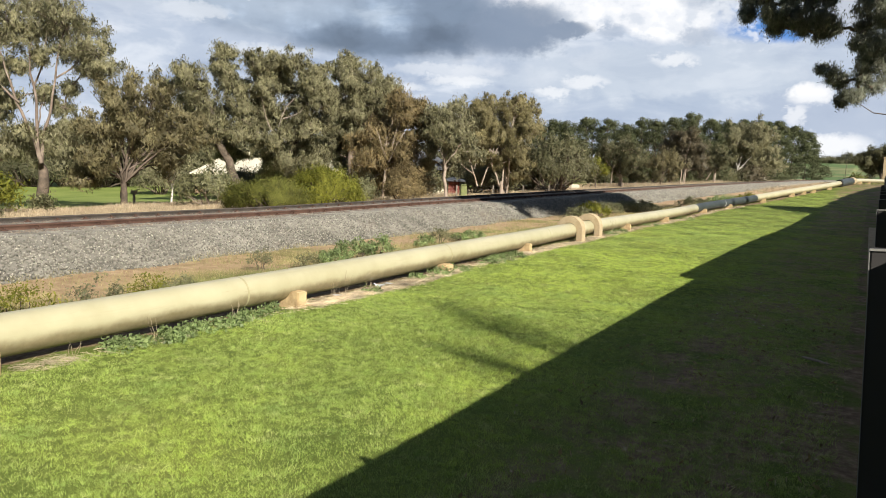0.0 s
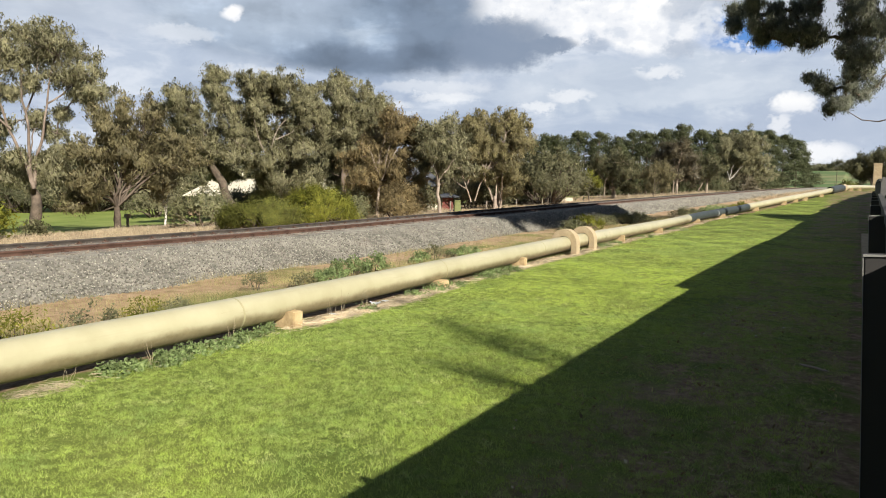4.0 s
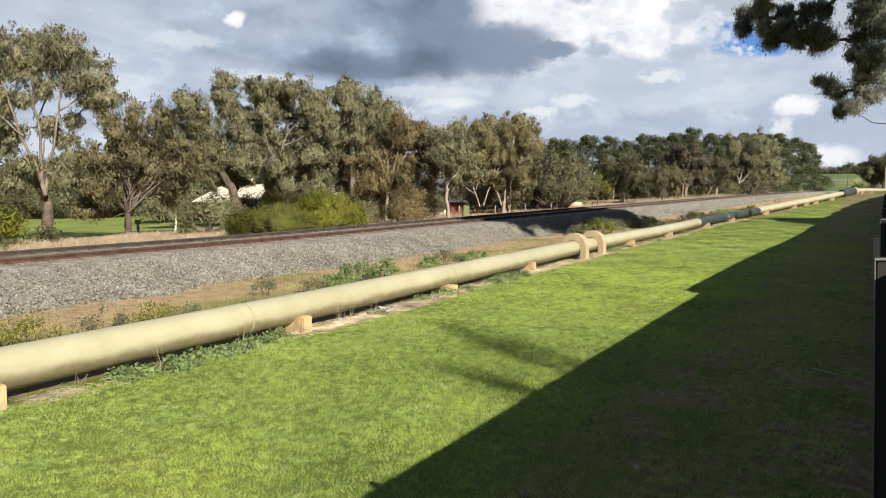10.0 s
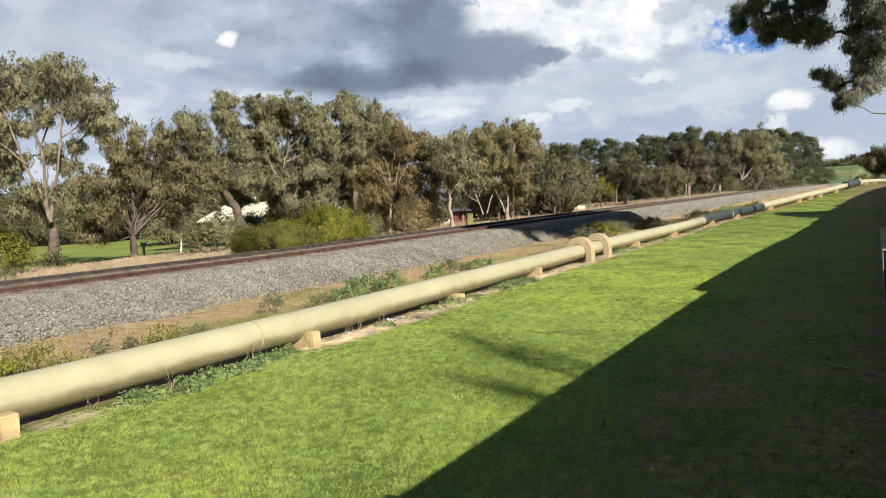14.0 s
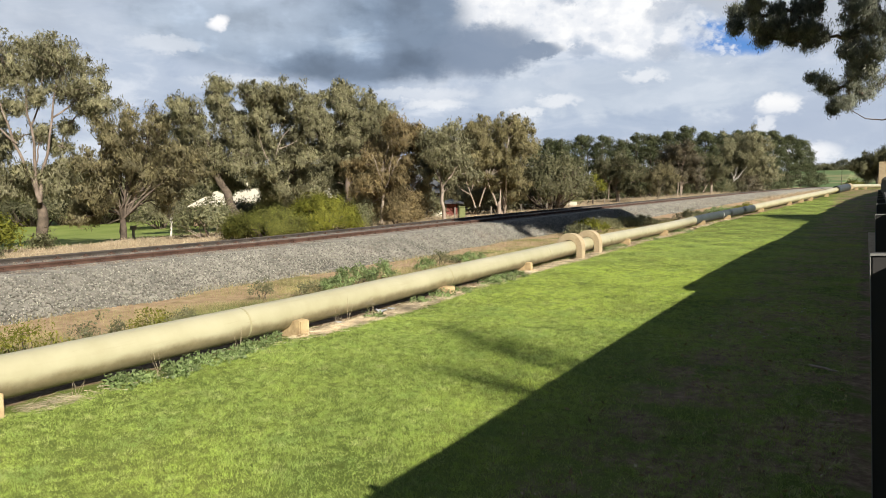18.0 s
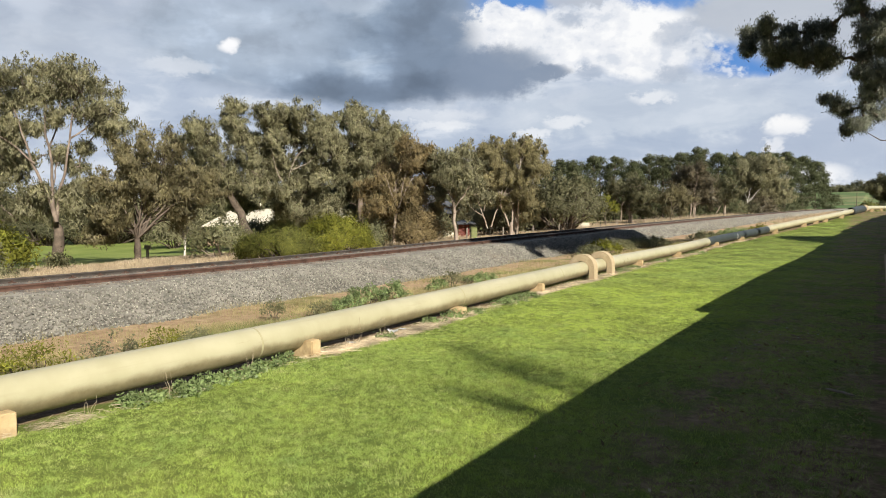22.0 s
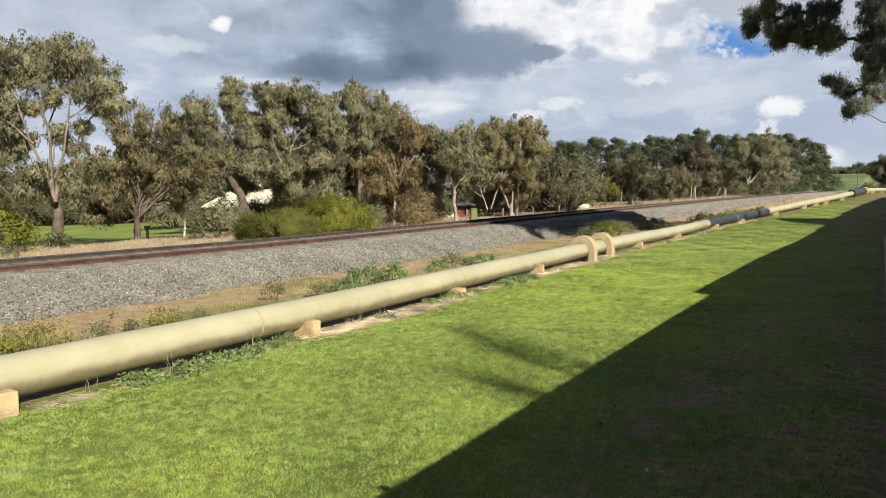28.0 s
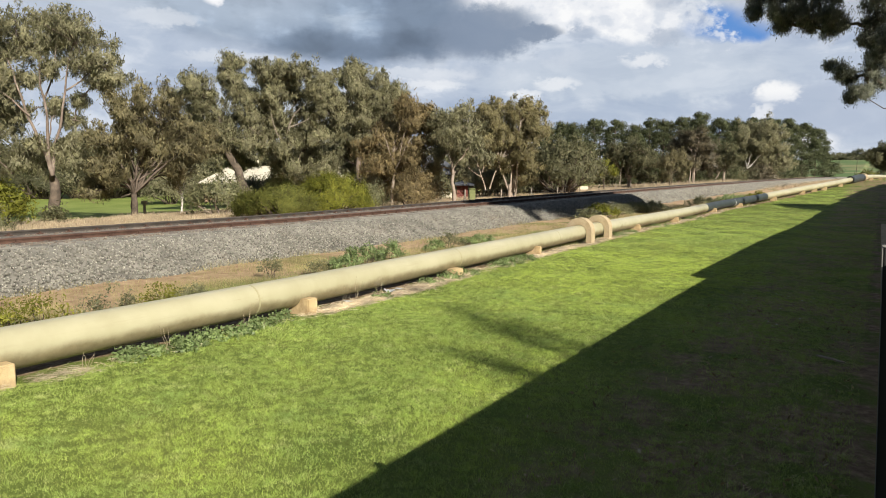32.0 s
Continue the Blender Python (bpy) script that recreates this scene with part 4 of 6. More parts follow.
tree("gum_tree", 46.6, 50, [(50.9, 6.3, 1.0), (50.0, 5.4, 1.1), (48.0, 7.9, 0.85), (47.9, 6.5, 1.0), (45.9, 7.5, 1.0), (44.9, 7.3, 1.1), (43.9, 6.9, 1.1), (42.6, 7.3, 1.0), (41.0, 7.0, 0.8), (41.4, 5.9, 1.1), (49.2, 4.2, 1.3), (47.2, 5.0, 1.3), (45.3, 5.4, 1.3), (43.3, 5.2, 1.4), (42.0, 4.2, 1.3), (50.7, 3.2, 1.1), (48.6, 2.4, 1.1), (46.4, 3.2, 1.1), (44.3, 3.2, 1.4), (42.0, 2.5, 1.3), (44.0, 1.4, 1.2), (42.3, 0.7, 1.2), (45.4, 1.6, 0.8), (43.4, 0.1, 1.0), (41.2, 0.5, 1.1), (49.9, 1.5, 1.0), (44.2, 0.2, 0.8), (42.7, -0.3, 0.9), (41.6, -0.4, 0.8), (40.9, 0.1, 0.8), (40.6, 5.7, 1.0), (40.7, 4.4, 1.1), (40.8, 2.9, 1.1), (48.2, 1.3, 0.8), (46.9, 1.8, 0.9)], 3, "broad olive gum tree with a dark leaning trunk", fill=0.9, stem=0.30, fork=(48.6, 1.6), limb_r=0.07, chain=True, group=BEYOND,
     bough_bark=BARK_PALE, boughs=[(0.05, 0.02, [(44.6, 0.9), (45.6, 2.4), (47.0, 3.4)]), (0.05, 0.02, [(44.2, 0.8), (44.0, 2.8), (43.4, 4.4), (42.4, 5.4)]), (0.045, 0.02, [(44.1, 1.6), (45.0, 3.6), (45.3, 5.0)]), (0.04, 0.015, [(43.7, 3.4), (42.4, 4.0), (41.6, 5.0)])])
tree("gum_tree", 38.6, 54, [(39.0, 7.6, 1.0), (38.0, 7.6, 1.0), (36.7, 6.9, 1.0), (35.4, 6.0, 1.0), (38.6, 6.1, 1.3), (36.8, 5.4, 1.3), (39.8, 5.0, 1.2), (35.4, 4.5, 1.2), (38.1, 4.2, 1.4), (40.0, 3.3, 1.3), (36.5, 3.5, 1.3), (38.5, 2.4, 1.3), (40.3, 1.7, 1.1), (37.2, 1.5, 1.2), (38.9, 1.4, 0.9), (36.2, 0.9, 1.0)], 5, "tall olive gum tree with a domed top", fill=0.9, fork=(38.4, 2.0), bark=BARK_MID, group=BEYOND,
     bough_bark=BARK_PALE, boughs=[(0.07, 0.025, [(37.6, 1.5), (36.9, 3.6), (36.1, 5.6)]), (0.05, 0.02, [(38.2, 2.4), (37.6, 4.6), (38.2, 6.4)])])
tree("gum_tree", 35.7, 45, [(34.6, 5.2, 0.8), (33.2, 4.6, 0.7), (33.8, 3.8, 0.9), (32.6, 3.6, 0.8), (35.6, 3.2, 1.0), (36.8, 2.2, 0.9), (34.6, 2.2, 1.0), (33.0, 2.2, 0.9), (35.5, 0.8, 1.0), (34.0, 0.7, 0.9), (36.7, 0.3, 0.8), (34.6, -0.6, 1.0), (33.5, -0.8, 0.9), (36.0, -0.9, 0.9)], 6, "slender gum tree with rust-brown foliage and pale trunk", fill=0.9, leaf=GUM_BROWN, bark=BARK_PALE, stem=0.09, fork=(35.6, 1.6), group=BEYOND,
     boughs=[(0.05, 0.02, [(35.6, -0.4), (34.9, 1.4), (34.3, 2.6), (33.4, 3.8)]), (0.04, 0.015, [(35.1, 1.0), (34.9, 2.6), (34.6, 3.9)]), (0.04, 0.015, [(35.6, 0.6), (36.1, 2.0), (36.5, 3.0)]), (0.04, 0.015, [(34.6, 2.0), (33.4, 2.4), (32.5, 3.0)]), (0.04, 0.015, [(33.4, 0.2), (32.3, 1.1), (31.6, 1.4)])])
tree("gum_tree", 30.8, 43, [(31.4, 4.2, 0.7), (30.2, 4.6, 0.7), (32.2, 4.1, 0.6), (31.2, 3.2, 0.85), (29.7, 3.5, 0.85), (32.0, 2.4, 0.8), (30.4, 2.3, 0.8), (29.2, 2.2, 0.8), (31.9, 1.2, 0.7), (30.2, 1.1, 0.6)], 7, "slim gum tree with a straight white trunk", fill=0.9, leaf=GUM, bark=BARK_PALE, stem=0.105, fork=(31.0, 1.4), group=BEYOND,
     boughs=[(0.05, 0.02, [(30.9, 0.2), (30.1, 1.2), (29.4, 2.6)]), (0.045, 0.02, [(31.0, 0.8), (31.6, 2.2), (32.0, 3.6)]), (0.035, 0.015, [(30.9, 0.9), (30.5, 1.9), (30.6, 3.0)])])
tree("gum_tree", 25.9, 56, [(28.5, 4.6, 1.2), (27.2, 5.0, 1.2), (25.6, 4.9, 1.3), (24.4, 4.4, 1.1), (29.3, 3.5, 1.2), (27.6, 3.6, 1.3), (25.9, 3.5, 1.4), (24.2, 3.1, 1.3), (28.6, 2.2, 1.1), (26.8, 2.2, 1.2), (25.0, 1.9, 1.2), (24.6, 0.6, 1.0), (28.0, 0.8, 0.8), (26.0, 0.6, 0.8)], 8, "domed gum tree with several pale stems", fill=0.9, leaf=GUM_GOLD, size=0.17, bark=BARK_PALE, stem=0.08, fork=(26.2, 0.6), stems=4, group=BEYOND,
     boughs=[(0.06, 0.025, [(28.2, -1.4), (28.8, 0.4), (29.4, 1.9)]), (0.065, 0.025, [(27.9, -1.3), (27.2, 0.6), (26.8, 2.4), (27.2, 4.0)]), (0.075, 0.025, [(26.2, -1.4), (26.1, 0.4), (25.0, 1.5), (24.4, 1.9)]), (0.045, 0.02, [(28.5, -0.4), (29.6, 0.4), (30.0, 1.6)]), (0.04, 0.015, [(27.4, 0.2), (26.9, 1.2), (26.2, 2.0)]), (0.04, 0.015, [(28.5, 0.0), (28.2, 1.4), (28.5, 2.6)]), (0.06, 0.02, [(26.1, 0.3), (25.8, 2.2), (25.2, 3.4)])])
tree("gum_tree", 66.5, 46, [(65.9, 7.4, 2.0), (66.6, 5.0, 2.2), (65.6, 1.3, 2.2), (67.5, 0.9, 2.2), (64.2, 3.2, 1.8), (69.5, 6.0, 2.4), (70.0, 2.0, 2.4)], 10, "tall shaded gum tree with hanging foliage", group=BEYOND, size=0.26)

# darker growth behind
back = random.Random(5)
for k in range(22):
    b_az = 68 - 45.5 * k / 21 + back.uniform(-0.6, 0.6)
    b_d = back.uniform(92, 104) if b_az > 36 else back.uniform(64, 72)
    b_t = back.uniform(6.0, 8.6) if b_az > 36 else back.uniform(4.6, 6.4)
    shrub(b_az, b_d, back.uniform(6.5, 8.5), b_t, 300 + k, "dense dark thicket behind the gum trees", (GUM_OLIVE, GUM, GUM_DARK if b_az > 36 else GUM_OLIVE)[k % 3], "thicket", per=34 if b_d > 80 else 58, size=0.50 if b_d > 80 else 0.32, clump=0.85 if b_d > 80 else 0.7, group="thicket beyond the paddock", category="thicket")
for s_az, s_d, s_w, s_t, s_m, s_l in [(37.2, 58, 4.0, 2.6, GUM, "olive shrub under the gums"), (33.8, 47, 3.0, 2.3, GUM_BROWN, "rust-brown drooping shrub under a slender gum"), (36.2, 50, 3.0, 2.2, GUM_BROWN, "rusty olive shrub under the gums"), (32.4, 56, 2.6, 2.2, GUM_OLIVE, "olive shrub under the gums"), (28.4, 60, 3.6, 2.6, GUM, "olive shrub under the gums"), (26.6, 60, 3.2, 2.4, GUM_OLIVE, "olive shrub under the gums"), (24.0, 70, 4.0, 2.6, GUM_OLIVE, "olive shrub below the pines"), (22.0, 84, 5.0, 2.8, GUM_DARK, "dark shrub below the pines"), (52.6, 76, 5.0, 3.6, GUM, "olive shrub beside the house"), (46.6, 62, 3.4, 2.3, GUM_OLIVE, "olive shrub before the house"), (48.4, 63, 3.0, 1.9, GUM, "olive shrub before the house"), (44.4, 62, 3.4, 2.5, GUM_DARK, "dark shrub before the house"), (41.6, 60, 3.6, 2.6, GUM, "olive shrub before the house"), (56.5, 92, 7.0, 4.6, GUM_DARK, "dark shrub at the edge of the lawn"), (61.0, 94, 8.0, 5.0, GUM_DARK, "dark shrub at the edge of the lawn")]:
    shrub(s_az, s_d, s_w, s_t, int(s_az * 10), s_l, s_m, per=110, size=0.24, clump=0.6, group="shrubs under the gums")
shrub(44.2, 30, 3.9, 1.5, 401, "dark olive wattle bush beside the track", BUSH_DARK, "wattle_bush", per=120, size=0.075, clump=0.21, n=210, skin=0.14)
shrub(40.4, 30.5, 3.5, 2.05, 402, "bright yellow-green wattle bush beside the track", BUSH, "wattle_bush", per=120, size=0.075, clump=0.21, n=210, skin=0.14)
shrub(46.2, 31, 2.2, 1.1, 403, "low olive wattle bush beside the track", BUSH_DARK, "wattle_bush", per=150, size=0.085, clump=0.25, n=50, skin=0.3)
shrub(49.0, 37, 3.4, 1.75, 404, "grey-green shrub with bare pale branches", SHRUB, per=100, size=0.16, clump=0.42, bark=BARK_PALE)
shrub(64.2, 33, 2.4, 1.9, 405, "light green leafy shrub by the paddock", BUSH, per=110, size=0.17, clump=0.4)
shrub(66.4, 31, 2.6, 2.0, 406, "light green leafy shrub by the paddock", SHRUB, per=110, size=0.17, clump=0.4)
shrub(60.6, 36, 1.0, 0.5, 407, "low green shrub at a trunk's foot", SHRUB, per=110, size=0.14, clump=0.3)
shrub(64.0, 28, 1.1, 0.4, 408, "low olive shrub beside the track", SHRUB, per=110, size=0.1, clump=0.25)

for s_az, s_d, s_w, s_t, s_m, s_l in [(34.2, 40.0, 2.2, 2.3, GUM_BROWN, "tawny rounded shrub in front of the gums"), (37.5, 38.0, 1.5, 1.5, SHRUB, "grey-green low shrub beside the wattle")]:
    shrub(s_az, s_d, s_w, s_t, int(s_az * 11), s_l, s_m, per=90, size=0.13, clump=0.32, group="low shrubs in front of the gums", skin=0.1)

# low growth at the feet of the pines
for k in range(16):
    b_az = 23.5 - 1.05 * k
    b_d = 100 + 3.0 * k + back.uniform(-3, 3)
    shrub(b_az, b_d, back.uniform(5.0, 7.0), back.uniform(2.4, 3.6), 340 + k, "dark undergrowth at the feet of the pines", (GUM_DARK, GUM_OLIVE, GUM_DARK, GUM_RED)[k % 4], "undergrowth", per=55, size=0.42, clump=0.75, group="undergrowth below the pines", category="thicket")

# pines and the trees before them
PINE_TOPS = [(23.6, 3.7), (22.4, 4.0), (21.3, 3.9), (19.8, 4.2), (18.2, 4.1), (16.9, 3.8), (15.6, 4.2), (14.6, 4.1), (13.3, 4.3), (12.1, 4.6), (10.6, 4.1), (9.5, 3.9), (8.3, 4.1), (7.2, 4.0), (6.0, 3.9), (4.9, 3.5), (4.1, 3.1)]
SECOND = [(a - 0.55, e - 0.12) for a, e in PINE_TOPS[:-3]]
for k, (p_az, p_el) in enumerate(PINE_TOPS + SECOND):
    d_ = max(118, min(400, 25 / math.sin(radians(p_az)))) + 5 * math.sin(k * 2.3) + (14 if k >= len(PINE_TOPS) else 0)
    big = d_ / 118
    g = np.random.default_rng(500 + k)
    base = np.array(stand(p_az, d_))
    hh = EYE[2] + d_ * math.tan(radians(p_el + (0.28 if p_az < 9 else 0.35))) - base[2] - 0.4
    th = thing("pine_tree", tuple(base), "dark green pine tree in a dense row", "tree", "row of pine trees")
    wood = [tube_arrays(crooked((0, 0, -0.3), (0, 0, hh), 7, 0.06, g), np.linspace(0.24, 0.03, 7), 7)]
    cs, rs = [np.array([0, 0, hh - 0.5])], [0.8]
    for q in range(105):
        u = g.uniform(0, 1) ** 0.9
        reach = big * (3.2 * (1 - u ** 1.7) * g.uniform(0.35, 1.0) ** 0.5 + 0.3)
        a = g.uniform(0, 6.283)
        c = np.array([math.cos(a) * reach, math.sin(a) * reach, 0.4 + (hh - 1.0) * u])
        cs.append(c)
        rs.append(big * g.uniform(0.5, 1.0))
        if q % 4 == 0:
            wood.append(tube_arrays([(0, 0, c[2] * 0.9), c * 0.6 + np.array([0, 0, c[2] * 0.36]), c], [0.07, 0.045, 0.015], 4))
    v, f = joined(wood)
    part("trunk", bulk("trunk", v, f, BARK, True), BARK, th)
    v, f, vn = leaf_cloud(cs, rs, 66 if k < len(PINE_TOPS) else 30, 0.31 * big, -0.5, g, 0.6, 0.28, True, 0.75)
    part("crown", rounded(bulk("crown", v, f, PINE, True), vn), PINE, th)
FRONT = "gum trees before the pines"
tree("gum_tree", 17.0, 92, [(18.6, 1.3, 1.2), (17.9, 1.9, 1.2), (17.1, 2.2, 1.2), (16.3, 1.9, 1.2), (15.6, 1.3, 1.2), (15.1, 0.6, 1.0), (17.2, 1.1, 1.4), (16.2, 0.8, 1.4), (18.5, 0.5, 1.0), (17.5, 0.2, 0.9), (16.4, -0.1, 1.0), (15.5, -0.1, 0.9)], 21, "domed dull olive gum tree before the dark pines", leaf=GUM_OLIVE, size=0.25, bark=BARK_PALE, group=FRONT,
     boughs=[(0.07, 0.03, [(17.7, -0.9), (17.6, 0.4), (17.2, 1.2)]), (0.05, 0.02, [(17.6, 0.2), (18.2, 1.0)])])
tree("gum_tree", 12.3, 95, [(13.3, 2.4, 1.3), (12.7, 2.8, 1.3), (12.0, 2.7, 1.3), (11.4, 2.2, 1.3), (13.6, 1.7, 1.2), (12.8, 1.8, 1.4), (11.9, 1.7, 1.4), (11.2, 1.3, 1.2), (13.0, 1.0, 1.2), (12.0, 0.9, 1.2), (11.2, 0.5, 1.0)], 22, "reddish-brown gum tree with two pale stems", leaf=GUM_RED, size=0.25, stem=0.08, bark=BARK_PALE, group=FRONT,
     boughs=[(0.10, 0.05, [(12.2, -0.7), (12.25, 0.4), (12.3, 1.6)]), (0.09, 0.05, [(12.55, -0.7), (12.5, 0.4), (12.6, 1.4)])])
tree("gum_tree", 8.6, 152, [(9.2, 3.0, 2.8), (8.4, 3.2, 2.6), (7.6, 3.2, 2.8), (6.7, 2.7, 2.8), (9.6, 2.2, 2.6), (8.7, 2.2, 2.8), (7.6, 2.2, 3.0), (6.6, 1.6, 2.8), (9.0, 2.6, 2.4, 145), (7.3, 2.7, 2.4, 145), (8.1, 2.0, 2.4, 145), (8.2, 1.3, 2.8), (7.2, 0.8, 2.8), (6.4, 0.6, 2.4), (9.0, 0.7, 2.2)], 23, "rounded olive gum tree with pale bare limbs", leaf=GUM, size=0.38, stem=0.15, bark=BARK_PALE, group=FRONT)
tree("gum_tree", 13.8, 88, [(14.4, 0.7, 0.9), (13.9, 1.3, 0.9), (13.3, 1.3, 0.9), (12.9, 0.7, 0.9), (13.6, 0.4, 1.0), (14.2, -0.1, 0.8), (13.1, -0.2, 0.8)], 24, "small golden-brown gum tree before the pines", leaf=GUM_TIPS, size=0.22, stem=0.07, stems=3, group=FRONT)
tree("gum_tree", 18.9, 84, [(19.3, 0.6, 0.6), (18.9, 0.75, 0.55), (18.5, 0.3, 0.6), (18.1, 0.05, 0.5), (19.3, 0.1, 0.5)], 25, "small yellow-flowering wattle tree", leaf=BUSH, size=0.16, stem=0.08, group=FRONT)
tree("gum_tree", 21.6, 86, [(22.7, 0.2, 1.0), (21.9, 0.4, 1.0), (21.1, 0.0, 0.9), (20.4, -0.1, 0.8), (22.4, -0.4, 1.0), (21.3, -0.5, 0.9), (20.3, -0.5, 0.8)], 26, "dull green bushy gum tree before the dark pines", leaf=GUM_DARK, size=0.24, group=FRONT)
tree("gum_tree", 10.1, 122, [(10.6, 1.6, 1.5), (10.0, 1.8, 1.5), (9.6, 1.2, 1.4), (10.5, 0.8, 1.6), (9.8, 0.6, 1.5)], 27, "dull olive gum tree before the dark pines", leaf=GUM_OLIVE, size=0.30, bark=BARK_PALE, group=FRONT,
     boughs=[(0.10, 0.04, [(10.7, -0.3), (10.3, 0.4), (9.9, 1.0)])])
# leaning dead tree, bare and white
dead = thing("dead_tree", stand(9.5, 142), "leaning bare white dead tree before the pines", "tree")
g = np.random.default_rng(61)
twigs = [tube_arrays(crooked((0, 0, -0.2), (2.4, 0.3, 2.6), 6, 0.2, g), np.linspace(0.16, 0.10, 6), 6)]
for tip in ((3.0, 0.2, 5.2), (4.0, 0.4, 4.6), (1.9, 0.1, 4.4), (4.6, 0.3, 5.1)):
    twigs.append(tube_arrays(crooked((2.4, 0.3, 2.6), tip, 5, 0.25, g), np.linspace(0.09, 0.03, 5), 5))
v, f = joined(twigs)
part("trunk", bulk("trunk", v, f, BARK_WHITE, True), BARK_WHITE, dead)

# small bare tree before the house
bare_tree = thing("bare_tree", stand(52.0, 44), "small bare pale-barked tree beside the paddock lawn", "tree")
g = np.random.default_rng(63)
twigs = [tube_arrays(crooked((0, 0, -0.2), (0.05, 0, 1.5), 6, 0.15, g), np.linspace(0.07, 0.045, 6), 6)]
for k in range(16):
    a = g.uniform(0, 6.283)
    z0 = g.uniform(0.7, 1.5)
    tip = (math.cos(a) * g.uniform(0.3, 0.9), math.sin(a) * g.uniform(0.3, 0.9), z0 + g.uniform(0.5, 1.3))
    twigs.append(tube_arrays(crooked((0.03, 0, z0), tip, 5, 0.25, g), np.linspace(0.028, 0.008, 5), 5))
v, f = joined(twigs)
part("trunk", bulk("trunk", v, f, BARK_WHITE, True), BARK_WHITE, bare_tree)

# far right: trees on the rise
tree("far_tree", 1.5, 430, [(1.18, 1.52, 1.6), (1.36, 1.66, 1.7), (1.58, 1.68, 1.7), (1.78, 1.58, 1.5), (1.98, 1.46, 1.2)], 31, "flat-topped distant tree on the rise", leaf=GUM_DARK, size=0.7, stem=0.13, fork=(1.5, 1.15), depth=0.3, cover=60, group="distant trees")
tree("far_tree", -0.6, 270, [(0.55, 1.1, 2.6), (0.2, 1.6, 3.0), (-0.5, 1.9, 3.6), (-1.3, 2.0, 4.0), (0.1, 0.7, 3.0), (-0.7, 0.9, 4.0), (-1.5, 0.7, 4.0), (-2.3, 1.9, 4.4), (-2.4, 0.8, 4.0)], 32, "rounded dark tree at the end of the lawn", leaf=GUM_OLIVE, size=0.6, cover=150, group="distant trees")
for f_az, f_d, f_w, f_t, f_m in [(0.75, 175, 4.5, 3.2, BUSH_DARK), (1.15, 190, 4, 2.4, GUM_OLIVE), (3.1, 860, 40, 5.0, GUM_DARK), (2.5, 880, 46, 4.0, GUM_DARK), (1.9, 870, 40, 3.5, GUM_DARK), (0.6, 880, 50, 5.0, GUM_DARK), (4.2, 860, 50, 6.0, GUM_DARK)]:
    shrub(f_az, f_d, f_w, f_t, int(f_d + f_az * 10), "distant bushes on the rise", f_m, "far_bush", per=50, size=0.4 if f_d < 400 else 2.0, clump=0.6 if f_d < 400 else 2.6, group="distant bushes")

# trees over the fence
hanging = [(8.5, 12.2, 0.55), (8.6, 11.3, 0.42), (7.4, 12.9, 0.48), (7.3, 11.6, 0.52), (6.6, 11.0, 0.4), (7.0, 10.4, 0.25), (6.2, 12.1, 0.42), (5.7, 11.2, 0.5), (5.2, 10.3, 0.35), (4.6, 12.3, 0.45), (4.4, 11.0, 0.5), (3.7, 12.2, 0.42), (3.7, 10.9, 0.42), (4.0, 10.0, 0.3), (3.3, 10.1, 0.25)]
hanging += [(0.6, 12.6, 0.75), (0.3, 10.6, 0.8), (0.2, 8.9, 0.7), (1.3, 10.0, 0.38), (1.4, 9.0, 0.3), (0.7, 14.6, 1.2), (1.6, 13.5, 0.4), (1.8, 14.6, 0.45), (0.9, 11.6, 0.55), (0.8, 8.0, 0.45)]
higher = [(3.6, 7.6, 0.26, 37.0), (2.9, 7.2, 0.34, 37.0), (2.3, 6.5, 0.38, 37.0), (1.9, 5.7, 0.36, 37.5), (2.3, 5.3, 0.2, 37.5), (1.3, 5.6, 0.32, 37.5), (0.4, 7.8, 0.7, 35.5), (0.4, 6.0, 0.5, 37.5), (1.2, 6.9, 0.38, 37.0)]
higher += [(-1.2, 10.3, 1.3), (-2.2, 10.8, 1.2), (-2.7, 12.6, 1.5), (-3.5, 15.0, 1.9), (-6.4, 15.5, 2.0), (-6.0, 14.0, 1.6), (-9.0, 14.0, 2.2), (-8.0, 17.0, 2.2), (-3.0, 18.0, 1.9), (-7.6, 18.7, 1.7, 24.9), (-4.6, 17.2, 1.5, 25.4), (-2.5, 15.6, 1.2, 26.0), (-9.0, 20.0, 1.6, 23.5)]
near_lobes = hanging + higher
tree("overhanging_tree", -30.0, 31, near_lobes, 77, "dark leafy gum tree overhanging the fence", leaf=GUM_NEAR, size=0.125, thin=0.22, droop=1.1, cover=58, spray=0.30, loose=0.95, stem=0.24, chain=True, at=(2.6, 42.6, float(height(2.6, 42.6))), fork_at=(2.4, 41.0, 8.2), depth=1.0, limb_r=0.09)
yard = random.Random(79)
yard_lobes = []
for k in range(30):
    c_x, c_y, c_z = 4.6 + yard.uniform(-0.8, 0.8), 17.2 + 13.6 * (k % 10) / 9, 11.5 + 0.95 * (k // 10) + (1.0 if k % 10 > 6 else 0.0)
    c_d = math.hypot(c_x, c_y)
    yard_lobes.append((math.degrees(math.atan2(-c_x, c_y)), math.degrees(math.atan2(c_z - EYE[2], c_d)), 0.95, c_d))
tree("yard_tree", -10.0, 25, yard_lobes, 79, "broad dark leafy tree standing behind the fence", leaf=GUM_DARK, size=0.30, cover=165, depth=0.3, at=(11.0, 39.5, 0.0), fork_at=(7.5, 36.0, 9.9), stem=0.16, limb_r=0.05, chain=True)

